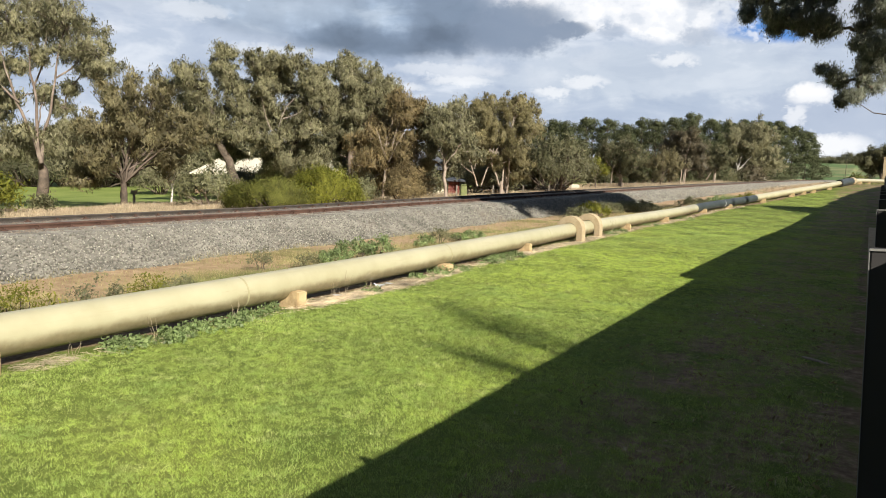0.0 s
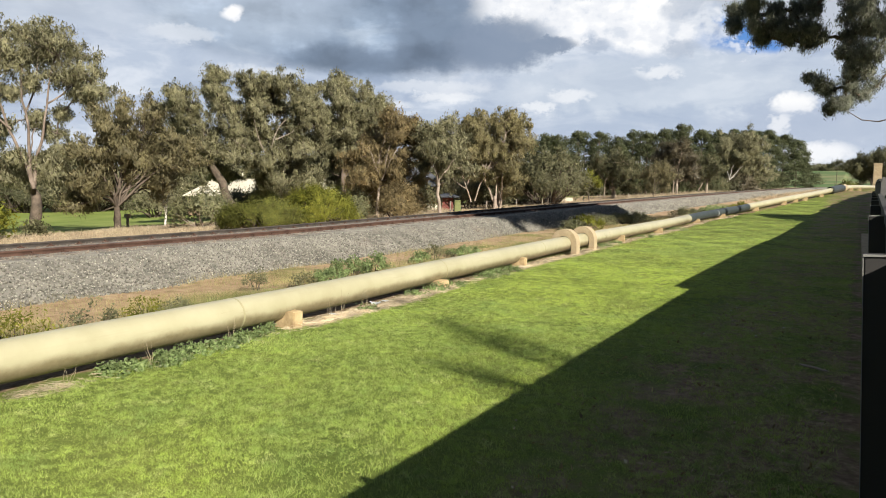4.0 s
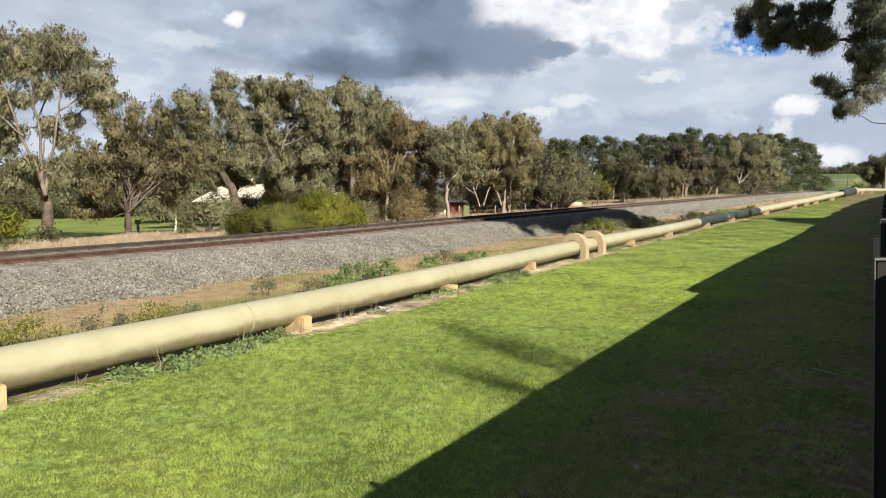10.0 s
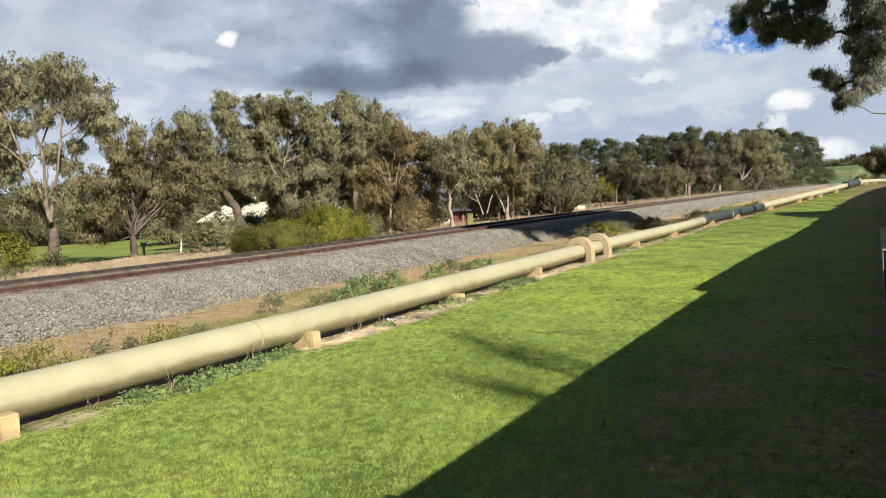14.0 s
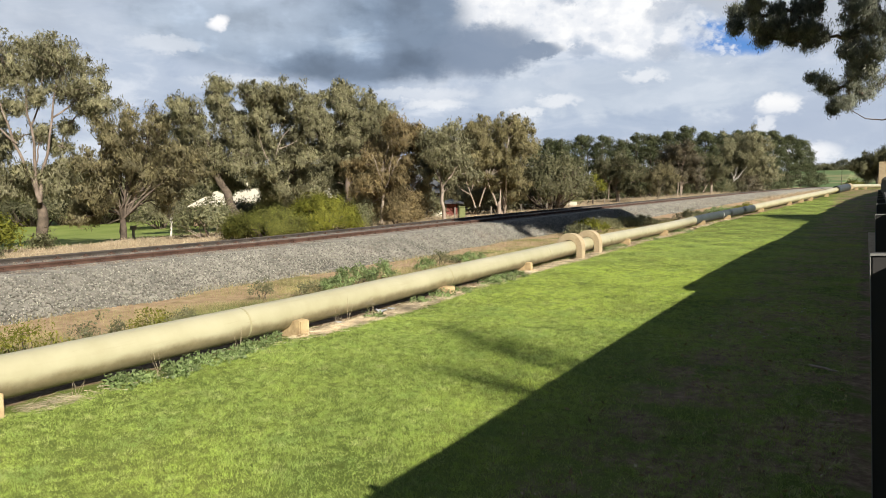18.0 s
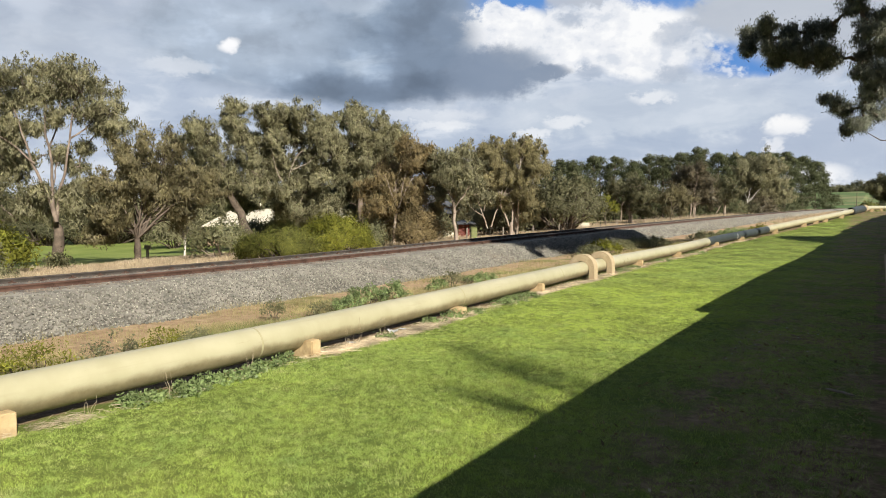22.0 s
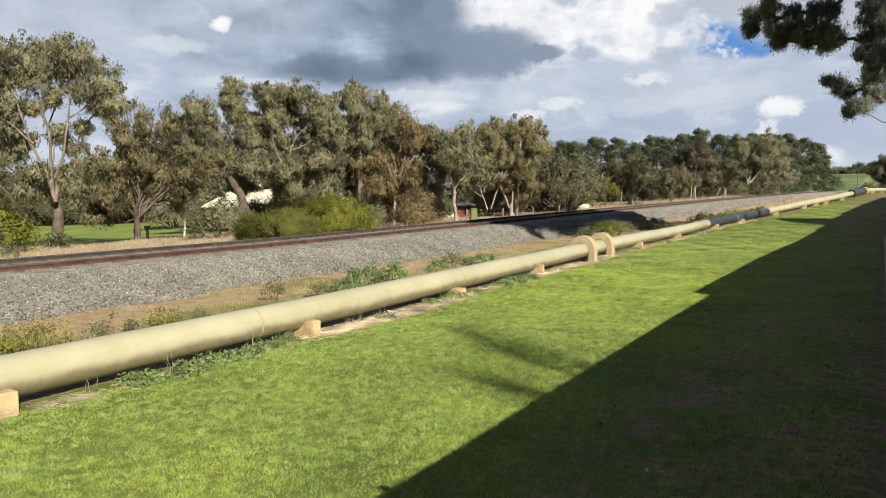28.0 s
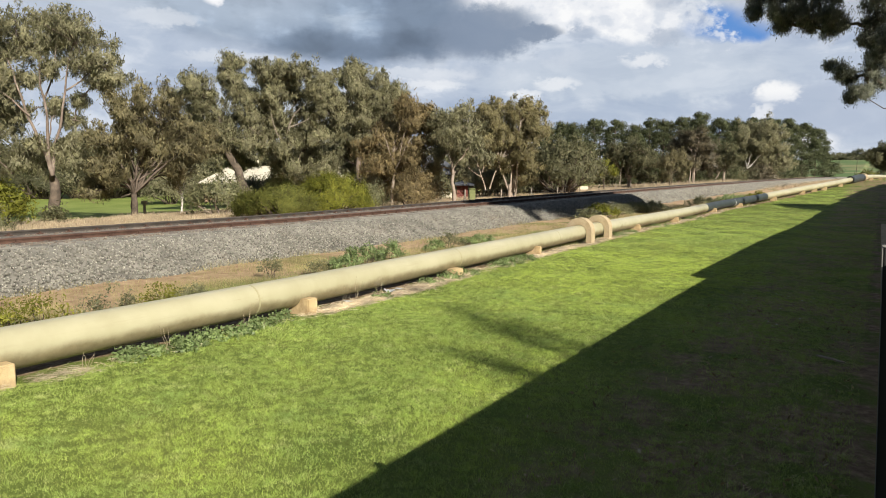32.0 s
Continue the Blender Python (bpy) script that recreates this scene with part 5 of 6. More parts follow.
# a dense tall bush behind the fence
shrub(0, 0, 5.4, 6.2, 83, "tall dense dark bush standing behind the fence", GUM_DARK, "tall_bush", per=60, size=0.30, clump=0.5, at=(4.1, 41.8, float(height(4.1, 41.8))), n=230, category="bush", skin=0.0)

# a slender tree in the yard with two sparse tips
tree("slender_tree", -95.0, 12.05, [(-92.1, 30.6, 0.34), (-91.6, 32.8, 0.42), (-92.8, 34.2, 0.36), (-92.1, 36.0, 0.24), (-98.9, 30.8, 0.26), (-98.5, 32.6, 0.28), (-99.2, 33.8, 0.16)], 91, "slender sparse tree standing behind the fence", leaf=GUM_DARK, at=(12.0, -1.2, 0.0), fork_at=(12.0, -1.1, 7.4), stem=0.10, limb_r=0.010, size=0.10, cover=13, spray=0.9, depth=0.15)

twig_pts = []
for t_az, t_el in ((-2.0, 4.75), (-0.8, 4.45), (0.2, 4.6), (0.9, 5.1), (1.2, 5.35)):
    x, y = polar(t_az, 30.5)
    twig_pts.append((x, y, EYE[2] + 30.5 * math.tan(radians(t_el))))
over = bpy.data.objects["overhanging_tree"]
twig_v, twig_f = tube_arrays(np.array(twig_pts) - np.array(over.matrix_basis.translation), [0.03, 0.025, 0.02, 0.014, 0.006], 6)
part("twig", bulk("twig", twig_v, twig_f, BARK, True), BARK, over, "bare hanging twig")


# ---- buildings beyond ----
def hip_roof(bm, x0, x1, y0, y1, z, rise, over=0.45):
    x0, x1, y0, y1 = x0 - over, x1 + over, y0 - over, y1 + over
    run = (y1 - y0) / 2
    ends = [(x0 + min(run, (x1 - x0) / 2), (y0 + y1) / 2), (x1 - min(run, (x1 - x0) / 2), (y0 + y1) / 2)]
    low = [bm.verts.new((a, b, z)) for a, b in ((x0, y0), (x1, y0), (x1, y1), (x0, y1))]
    eave = [bm.verts.new((a, b, z - 0.16)) for a, b in ((x0, y0), (x1, y0), (x1, y1), (x0, y1))]
    top = [bm.verts.new((a, b, z + rise)) for a, b in ends]
    if (ends[0][0] - ends[1][0]) ** 2 < 1e-6:
        for k in range(4):
            bm.faces.new((low[k], low[(k + 1) % 4], top[0]))
        bm.verts.remove(top[1])
    else:
        bm.faces.new((low[0], low[1], top[1], top[0]))
        bm.faces.new((low[1], low[2], top[1]))
        bm.faces.new((low[2], low[3], top[0], top[1]))
        bm.faces.new((low[3], low[0], top[0]))
    for k in range(4):
        bm.faces.new((eave[k], eave[(k + 1) % 4], low[(k + 1) % 4], low[k]))
    bm.faces.new(eave[::-1])
    return bm


GLASS = surface("dark_window_glass", [(0.3, grey(0.02)), (0.7, grey(0.035))], 1.0, 0.08, 0.0, spec=0.6)
GUTTER = surface("cream_gutter", [(0.3, (0.55, 0.50, 0.40)), (0.7, (0.64, 0.60, 0.48))], 3.0, 0.5, 0.05)
RED = surface("red_brown_boards", [(0.3, (0.11, 0.034, 0.028)), (0.7, (0.17, 0.055, 0.044))], 4.0, 0.8, 0.2)
DARK_ROOF = surface("dark_iron_roof", [(0.3, (0.05, 0.055, 0.065)), (0.7, (0.085, 0.09, 0.105))], 3.0, 0.45, 0.1)


def building(name, at, turn, size, eave, rise, wall, roof, label, windows=()):
    w, d = size
    th = thing(name, Matrix.Translation(at) @ pose(0, 0, 0, 0, 0, turn), label, "house")
    part("wall", boxed((-w / 2, -d / 2, -0.6), (w / 2, d / 2, eave - 0.17)), wall, th)
    top = part("roof", hip_roof(bmesh.new(), -w / 2, w / 2, -d / 2, d / 2, eave, rise), roof, th)
    part("gutter", boxed((-w / 2 - 0.52, -d / 2 - 0.56, eave - 0.14), (w / 2 + 0.52, -d / 2 - 0.455, eave - 0.03), 0.01), GUTTER if roof is ROOF else roof, top)
    part("ridge_cap", boxed((-max(0.1, (w - d) / 2), -0.07, eave + rise - 0.03), (max(0.1, (w - d) / 2), 0.07, eave + rise + 0.04), 0.02), roof, top)
    for x in windows:
        win = part("window", boxed((x - 0.62, -d / 2 - 0.05, 0.95), (x + 0.62, -d / 2 - 0.004, 2.0)), GUTTER, th)
        part("pane", boxed((x - 0.55, -d / 2 - 0.065, 1.02), (x + 0.55, -d / 2 - 0.053, 1.93)), GLASS, win)
    return th


hx, hy, hz = stand(48.5, 78)
building("house", (hx, hy, hz), 47, (4.5, 4.3), EYE[2] - 78 * math.tan(radians(0.88)) - hz, 1.45, WALL_HOUSE, ROOF, "cream hip-roofed house behind the trees", (-0.9, 0.9))
hx, hy, hz = stand(43.2, 87)
main_h = building("house", (hx, hy, hz), 43, (15.0, 5.0), EYE[2] - 87 * math.tan(radians(0.70)) - hz, 1.55, WALL_HOUSE, ROOF, "long cream-roofed house half hidden by trees", (-5.5, -2, 1.5, 5))
part("vent_pipe", bulk("vent_pipe", *tube_arrays([(-4.6, 0.5, 2.6), (-4.6, 0.5, 4.15)], [0.09, 0.09], 8), GUTTER), GUTTER, main_h)
sx, sy, sz = stand(32.4, 58)
building("shed", (sx, sy, sz), 62, (2.6, 1.5), 2.1, 1.35, GUTTER, DARK_ROOF, "pale shed with a steep dark roof among the gums", (0.6,))
sx, sy, sz = stand(30.1, 58)
building("shed", (sx, sy, sz), 30, (0.9, 0.9), 1.15, 0.25, RED, DARK_ROOF, "low red garden shed with a dark roof among the gums")
bin_ = thing("wheelie_bin", Matrix.Translation(stand(29.3, 50)) @ pose(0, 0, 0, 0, 0, 35), "yellow-green wheelie bin standing in dry grass", "bin")
BIN = surface("green_bin_plastic", [(0.3, (0.125, 0.145, 0.055)), (0.7, (0.17, 0.185, 0.07))], 5.0, 0.5, 0.1)
part("body", boxed((-0.22, -0.24, -0.1), (0.22, 0.24, 0.80), 0.04), BIN, bin_)
part("lid", boxed((-0.245, -0.28, 0.802), (0.245, 0.26, 0.86), 0.025), BIN, bin_)
for w_x in (-0.25, 0.25):
    v, f = tube_arrays([(w_x - 0.025, 0.24, 0.1), (w_x - 0.024, 0.24, 0.1), (w_x + 0.024, 0.24, 0.1), (w_x + 0.025, 0.24, 0.1)], [0.02, 0.1, 0.1, 0.02], 12)
    part("wheel", bulk("wheel", v, f, DARK_ROOF, True), DARK_ROOF, bin_)


# ---- stones of the ballast ----
GOLD = (1 + 5 ** 0.5) / 2
ICO_V = np.array([(-1, GOLD, 0), (1, GOLD, 0), (-1, -GOLD, 0), (1, -GOLD, 0), (0, -1, GOLD), (0, 1, GOLD), (0, -1, -GOLD), (0, 1, -GOLD), (GOLD, 0, -1), (GOLD, 0, 1), (-GOLD, 0, -1), (-GOLD, 0, 1)]) / 1.9
ICO_F = np.array([(0, 11, 5), (0, 5, 1), (0, 1, 7), (0, 7, 10), (0, 10, 11), (1, 5, 9), (5, 11, 4), (11, 10, 2), (10, 7, 6), (7, 1, 8), (3, 9, 4), (3, 4, 2), (3, 2, 6), (3, 6, 8), (3, 8, 9), (4, 9, 5), (2, 4, 11), (6, 2, 10), (8, 6, 7), (9, 8, 1)])


def turns(n, g):
    q = g.normal(size=(n, 4))
    q /= np.linalg.norm(q, axis=1)[:, None]
    w, x, y, z = q.T
    return np.stack([1 - 2 * (y * y + z * z), 2 * (x * y - z * w), 2 * (x * z + y * w), 2 * (x * y + z * w), 1 - 2 * (x * x + z * z), 2 * (y * z - x * w), 2 * (x * z - y * w), 2 * (y * z + x * w), 1 - 2 * (x * x + y * y)], -1).reshape(n, 3, 3)


BLOCK_V = np.array([(-1, -1, -1), (1, -1, -0.8), (0.2, 1.1, -0.9), (-0.9, -0.8, 0.8), (1.0, -0.3, 0.9), (-0.2, 1.0, 0.8)]) * 0.72
BLOCK_F = np.array([(0, 2, 1), (3, 4, 5), (0, 1, 4), (0, 4, 3), (1, 2, 5), (1, 5, 4), (2, 0, 3), (2, 3, 5)])


def lumps(places, sizes, g, rough=False):
    """Angular stones at the places; rough ones have fewer faces."""
    n = len(places)
    base_v, base_f = (BLOCK_V, BLOCK_F) if rough else (ICO_V, ICO_F)
    m = len(base_v)
    v = base_v[None] * g.uniform(0.72, 1.15, (n, m, 1)) * g.uniform(0.65, 1.25, (n, 1, 3)) * np.asarray(sizes)[:, None, None]
    v = np.einsum("nij,nkj->nki", turns(n, g), v) + np.asarray(places)[:, None]
    f = base_f[None] + m * np.arange(n)[:, None, None]
    return v.reshape(-1, 3), f.reshape(-1, 3)


def bed_place(ys, u, g):
    """On the near face of the embankment, u from toe to shoulder, then over the top."""
    off = np.where(u < 1, 3.22 - 1.27 * u, 1.95 - (u - 1) * 1.3)
    z = np.where(u < 1, -0.05 + 0.65 * u, 0.60 + 0.015 * np.sin(u * 9))
    return np.stack([track_x(ys) + off, ys, z + climb(ys) + g.uniform(-0.012, 0.014, len(ys))], -1)


gs = np.random.default_rng(12)
spots = []
for y0, y1, dens in [(-1, 6, 720), (10, 16, 720), (16, 26, 460), (26, 45, 240), (45, 80, 80), (80, 130, 28)]:
    n = int((y1 - y0) * 1.4 * dens)
    ys = gs.uniform(y0, y1, n)
    spots.append(bed_place(ys, gs.uniform(-0.06, 1.02, n), gs))
    m = int((y1 - y0) * 2.6 * dens * (0.42 if y1 < 20 else 0.2))
    ys = gs.uniform(y0, y1, m)
    top = bed_place(ys, gs.uniform(1.0, 3.9, m), gs)
    off = top[:, 0] - track_x(ys)
    spots.append(top[(np.abs(np.abs(off) - GAUGE / 2) > 0.10)])
n = int(4 * 2.6 * 640 * 0.45)
ys = gs.uniform(6, 10, n)
top = bed_place(ys, gs.uniform(1.0, 3.9, n), gs)
spots.append(top[np.abs(np.abs(top[:, 0] - track_x(ys)) - GAUGE / 2) > 0.10])
n = int(4 * 1.4 * 600)
ys = gs.uniform(6, 10, n)
spots.append(bed_place(ys, gs.uniform(-0.06, 1.02, n), gs))
spots = np.concatenate(spots)
v, f = lumps(spots, gs.uniform(0.012, 0.026, len(spots)) * np.clip(0.8 + (spots[:, 1] - 10) / 40, 1, 2), gs, True)
tagged(part("stones", bulk("stones", v, f, STONES), STONES, bed), kind="stuff")
shapes = []
for k in range(8):
    v, f = lumps([(0, 0, 0)], [0.034], gs)
    shapes.append(bulk("stone", v, f, STONE))
ys = gs.uniform(6, 10, 300)
for k, at in enumerate(bed_place(ys, gs.uniform(0, 1, 300), gs)):
    st_ = part("stone", shapes[k % 8], STONE, bed)
    st_.matrix_basis = pose(at[0], at[1], at[2] + 0.012, gs.uniform(0, 360), gs.uniform(0, 360), gs.uniform(0, 360))

# ---- sleepers and rail fastenings ----
bm = boxed((-1.25, -0.12, -0.16), (1.25, 0.12, 0.0), 0.012)
sleeper_me = bpy.data.meshes.new("sleeper")
bm.to_mesh(sleeper_me)
bm.free()
sleeper_me.materials.append(SLEEPER)
clip_me = bpy.data.meshes.new("rail_clip")
bm = box(box(bmesh.new(), (-0.055, -0.06, 0), (0.055, 0.06, 0.022), 0.004), (-0.03, -0.02, 0.018), (0.03, 0.02, 0.055), 0.006)
bm.to_mesh(clip_me)
bm.free()
clip_me.materials.append(RAIL)
for k in range(150):
    y = -6 + 0.66 * k
    s_ = part("sleeper", sleeper_me, SLEEPER, track)
    s_.matrix_basis = pose(float(track_x(y)), y, RAIL_Z - 0.095 + float(climb(y)) + R.uniform(-0.004, 0.0), 0, 0, R.uniform(-0.6, 0.6))
    if k < 70:
        for off in (-0.9, -0.7, 0.7, 0.9):
            c_ = part("rail_clip", clip_me, RAIL, s_)
            c_.location = (off, 0, 0.001)


# ---- grass ----
def blades(places, tall, wide, lean, g):
    """One thin triangle a blade, rooted at the places."""
    n = len(places)
    p = np.asarray(places)
    a = g.uniform(0, 6.283, n)
    side = np.stack([np.cos(a), np.sin(a), np.zeros(n)], -1) * (np.asarray(wide) * 0.5)[:, None]
    b = g.uniform(0, 6.283, n)
    tip = np.stack([np.cos(b) * lean * tall, np.sin(b) * lean * tall, tall], -1)
    v = np.stack([p - side, p + side, p + tip], 1).reshape(-1, 3)
    return v, np.arange(3 * n).reshape(-1, 3)


def patch(x, y, s):
    """Slow unevenness, 0 to 1."""
    return 0.5 + 0.25 * np.sin(x * s + 1.7 * np.sin(y * s * 0.7)) + 0.25 * np.sin(y * s * 1.3 + 2.1 * np.sin(x * s * 0.6) + 1.0)


def speckle(x, y, size, seed):
    """Smooth random unevenness, 0 to 1, with lumps of about that size."""
    grid = np.random.default_rng(seed).uniform(0, 1, (256, 256))
    u, w = np.asarray(x) / size + 97.3, np.asarray(y) / size + 31.7
    i, j = np.floor(u).astype(int), np.floor(w).astype(int)
    a, b = smooth01(u - i), smooth01(w - j)
    i, j = i % 256, j % 256
    i1, j1 = (i + 1) % 256, (j + 1) % 256
    return (grid[i, j] * (1 - a) + grid[i1, j] * a) * (1 - b) + (grid[i, j1] * (1 - a) + grid[i1, j1] * a) * b


def bareness(x, y):
    """How bare the shaded strip is: a worn path, and earth along the fence."""
    worn = np.exp(-((x + 1.6 + 0.12 * np.sin(1.3 * y)) / 0.32) ** 2) * smooth01((y - 3.4) / 0.9) * (1 - smooth01((y - 8.4) / 1.6)) * (0.2 + 0.85 * speckle(x, y, 0.35, 11))
    strip = smooth01((x + 0.62 + 0.7 * (speckle(x, y, 0.6, 12) - 0.5)) / 0.4) * (1 - 0.65 * smooth01((y - 11) / 4)) * (0.15 + 0.8 * speckle(x, y, 0.25, 13))
    return np.clip(np.maximum(worn, strip), 0, 1)


gg = np.random.default_rng(21)
out = []
# tufts of blades, thick and thin, with bare gaps between
for y0, y1, dens, tuft, w in [(1.2, 6, 11000, 8, 0.0042), (6, 11, 7000, 8, 0.0056), (11, 18, 3400, 7, 0.0075), (18, 30, 1700, 6, 0.010), (30, 60, 380, 4, 0.018)]:
    n = int((y1 - y0) * 6.9 * dens / tuft)
    x, y = gg.uniform(-7.3, -0.05, n), gg.uniform(y0, y1, n)
    vigour = 0.25 * speckle(x, y, 0.75, 3) + 0.15 * speckle(x, y, 0.13, 4) + 0.6 * speckle(x, y, 0.05, 7)
    k = (x > -2.05 * (y + 0.9)) & (gg.uniform(0, 1, n) < 0.9 * vigour + 0.42)
    x, y, vigour = x[k], y[k], vigour[k]
    x, y, vigour = np.repeat(x, tuft), np.repeat(y, tuft), np.repeat(vigour, tuft)
    tall = np.repeat(gg.uniform(0.6, 1.35, len(x) // tuft), tuft)
    spread = 0.018 * (1 + y0 / 14)
    x, y = x + gg.normal(0, spread, len(x)), y + gg.normal(0, spread, len(y))
    bare = gg.uniform(0, 1, len(x)) < 0.92 * bareness(x, y)
    edge = x > np.interp(y, [p[1] for p in PIPE_LINE], [p[0] for p in PIPE_LINE]) + 0.26 + 0.30 * (speckle(x, y, 0.4, 6) - 0.5)
    k = ~bare & edge
    x, y, vigour, tall = x[k], y[k], vigour[k], tall[k]
    t = gg.uniform(0.012, 0.034, len(x)) * tall * (0.35 + 1.1 * vigour)
    out.append(blades(np.stack([x, y, height(x, y) - 0.004], -1), t, np.full(len(x), w) * gg.uniform(0.7, 1.3, len(x)), gg.uniform(0.2, 1.3, len(x)), gg))
v, f = joined(out)
tagged(new("lawn_grass", bulk("lawn_grass", v, f, BLADE)), "short mown bright green lawn grass", "grass", kind="stuff")

out, green = [], []
for y0, y1, dens in [(1.5, 14, 2600), (14, 30, 1100), (30, 60, 700), (60, 110, 260)]:
    n = int((y1 - y0) * 4.4 * dens)
    x, y = gg.uniform(-11.9, -7.5, n), gg.uniform(y0, y1, n)
    thick = patch(x, y, 1.4)
    k = (gg.uniform(0, 1, n) < 0.35 + 0.65 * thick) & ((x > -11.2) | (gg.uniform(0, 1, n) < 0.5))
    x, y, thick = x[k] + bend(y[k]), y[k], thick[k]
    t = gg.uniform(0.02, 0.17, len(x)) * (0.35 + thick) * np.where(x - bend(y) > -9.6, 1.25, 0.85)
    fresh = x - bend(y) > -8.4 - 1.9 * speckle(x, y, 1.1, 8)
    wide = gg.uniform(0.003, 0.007, len(x)) * (1 + y0 / 18)
    lean = gg.uniform(0.1, 0.8, len(x))
    for kind, keep in ((out, ~fresh & (gg.uniform(0, 1, len(x)) < np.where(x - bend(y) < -10.3, 0.35, 1.0))), (green, fresh)):
        kind.append(blades(np.stack([x, y, height(x, y)], -1)[keep], t[keep], wide[keep], lean[keep], gg))
v, f = joined(out)
tagged(new("verge_grass", bulk("verge_grass", v, f, VERGE)), "dry straw-coloured grass between pipe and ballast", "grass", kind="stuff")
v, f = joined(green)
tagged(new("green_verge_grass", bulk("green_verge_grass", v, f, VERGE_GREEN)), "half-dry green grass growing behind the pipe", "grass", kind="stuff")

out = []
for y0, y1, x0, x1, dens in [(2, 45, -33, -18.0, 130), (45, 110, -34, -18.5, 26), (30, 90, -21.5, -18.2, 120), (75, 300, -22.5, -18.4, 34), (85, 300, -12.6, -5.0, 7)]:
    n = int((y1 - y0) * (x1 - x0) * dens)
    x, y = gg.uniform(x0, x1, n), gg.uniform(y0, y1, n)
    x = x + (track_x(y) + 14.9)
    t = gg.uniform(0.10, 0.33, n) * (0.4 + 0.8 * speckle(x, y, 2.2, 9)) * (3.2 if y0 == 75 else 1.6 if y0 == 85 else 1.4 if y0 == 30 else 1)
    out.append(blades(np.stack([x, y, height(x, y)], -1), t, gg.uniform(0.009, 0.019, n) * (4 if y0 in (75, 85) else 1), gg.uniform(0.1, 0.6, n), gg))
v, f = joined(out)
tagged(new("dry_grass", bulk("dry_grass", v, f, STRAW)), "tall dry straw grass beyond the railway", "grass", kind="stuff")

# straw lying along the pipe
n = 13150
y = np.concatenate([gg.uniform(7.2, 45, 5500), gg.uniform(1.5, 7.2, 500), gg.uniform(7.6, 12.0, 4500), gg.uniform(15.5, 22, 2200), gg.uniform(3.5, 4.1, 450)])
x = np.interp(y, [p[1] for p in PIPE_LINE], [p[0] for p in PIPE_LINE]) + np.clip(gg.normal(0.36, 0.10, n), 0.1, 0.62)
a = gg.uniform(0, 6.283, n)
ln = gg.uniform(0.04, 0.22, n) * np.where(y < 7.2, 0.6, 1.0)
d = np.stack([np.cos(a), np.sin(a), gg.uniform(-0.05, 0.25, n)], -1) * ln[:, None] * 0.5
tip = gg.uniform(-1.4, 1.4, n)
sd = np.stack([-np.sin(a) * np.cos(tip), np.cos(a) * np.cos(tip), np.sin(tip)], -1) * np.where(y < 7.2, 0.0014, 0.0026)[:, None]
c = np.stack([x, y, height(x, y) + 0.02 + gg.uniform(0, 0.035, n)], -1)
v = np.stack([c - d - sd, c + d - sd, c + d + sd, c - d + sd], 1).reshape(-1, 3)
tagged(new("loose_straw", bulk("loose_straw", v, np.arange(4 * n).reshape(-1, 4), STRAW_PALE)), "loose dry straw lying along the pipe", "straw", kind="stuff")

# scraps of plastic under the pipe
PLASTIC = surface("white_plastic_scrap", [(0.3, (0.40, 0.42, 0.45)), (0.7, (0.56, 0.58, 0.61))], 20.0, 0.4, 0.4)
for k, (c_y, c_s) in enumerate([(8.45, 0.07), (9.6, 0.10), (9.9, 0.06)]):
    scrap = thing("plastic_scrap", (pipe_x(c_y) + 0.22, c_y, 0.03), "crumpled scrap of white plastic under the pipe", "litter", "plastic scraps")
    q = 6
    gv = np.stack(np.meshgrid(np.linspace(-1, 1, q), np.linspace(-0.6, 0.6, q), indexing="ij") + [gg.uniform(-0.02, 0.5, (q, q))], -1).reshape(-1, 3) * c_s
    i, j = np.meshgrid(np.arange(q - 1), np.arange(q - 1), indexing="ij")
    sheet_f = np.stack([i * q + j, (i + 1) * q + j, (i + 1) * q + j + 1, i * q + j + 1], -1).reshape(-1, 4)
    part("sheet", bulk("sheet", gv, sheet_f, PLASTIC), PLASTIC, scrap)

# fallen leaves on the shaded strip
n = 420
x, y = -2.4 * gg.uniform(0, 1, n) ** 1.4 - 0.1, gg.uniform(2.5, 13, n)
v, f = leaf_cloud(np.stack([x, y, height(x, y) + 0.02], -1), np.full(n, 0.01), 1, 0.055, 0.0, gg, 0.4, 0.4)
tagged(new("fallen_leaves", bulk("fallen_leaves", v, f, LITTER)), "scattered dry leaves on the shaded grass", "leaves", kind="stuff")
n = 1100
x, y = -0.85 * gg.uniform(0, 1, n) ** 1.2 - 0.05, gg.uniform(3.0, 12.5, n)
a, ln = gg.normal(1.2, 0.7, n), gg.uniform(0.02, 0.09, n)
d = np.stack([np.cos(a), np.sin(a), gg.uniform(-0.03, 0.12, n)], -1) * ln[:, None] * 0.5
sd = np.stack([-np.sin(a), np.cos(a), np.zeros(n)], -1) * 0.002
c = np.stack([x, y, height(x, y) + gg.uniform(0.004, 0.022, n)], -1)
v = np.stack([c - d - sd, c + d - sd, c + d + sd, c - d + sd], 1).reshape(-1, 3)
tagged(new("bark_litter", bulk("bark_litter", v, np.arange(4 * n).reshape(-1, 4), LITTER)), "strips of bark and twigs on bare earth by the fence", "litter", kind="stuff")
PETAL = surface("white_petal", [(0.3, grey(0.74)), (0.7, grey(0.84))], 60.0, 0.6, 0.1)
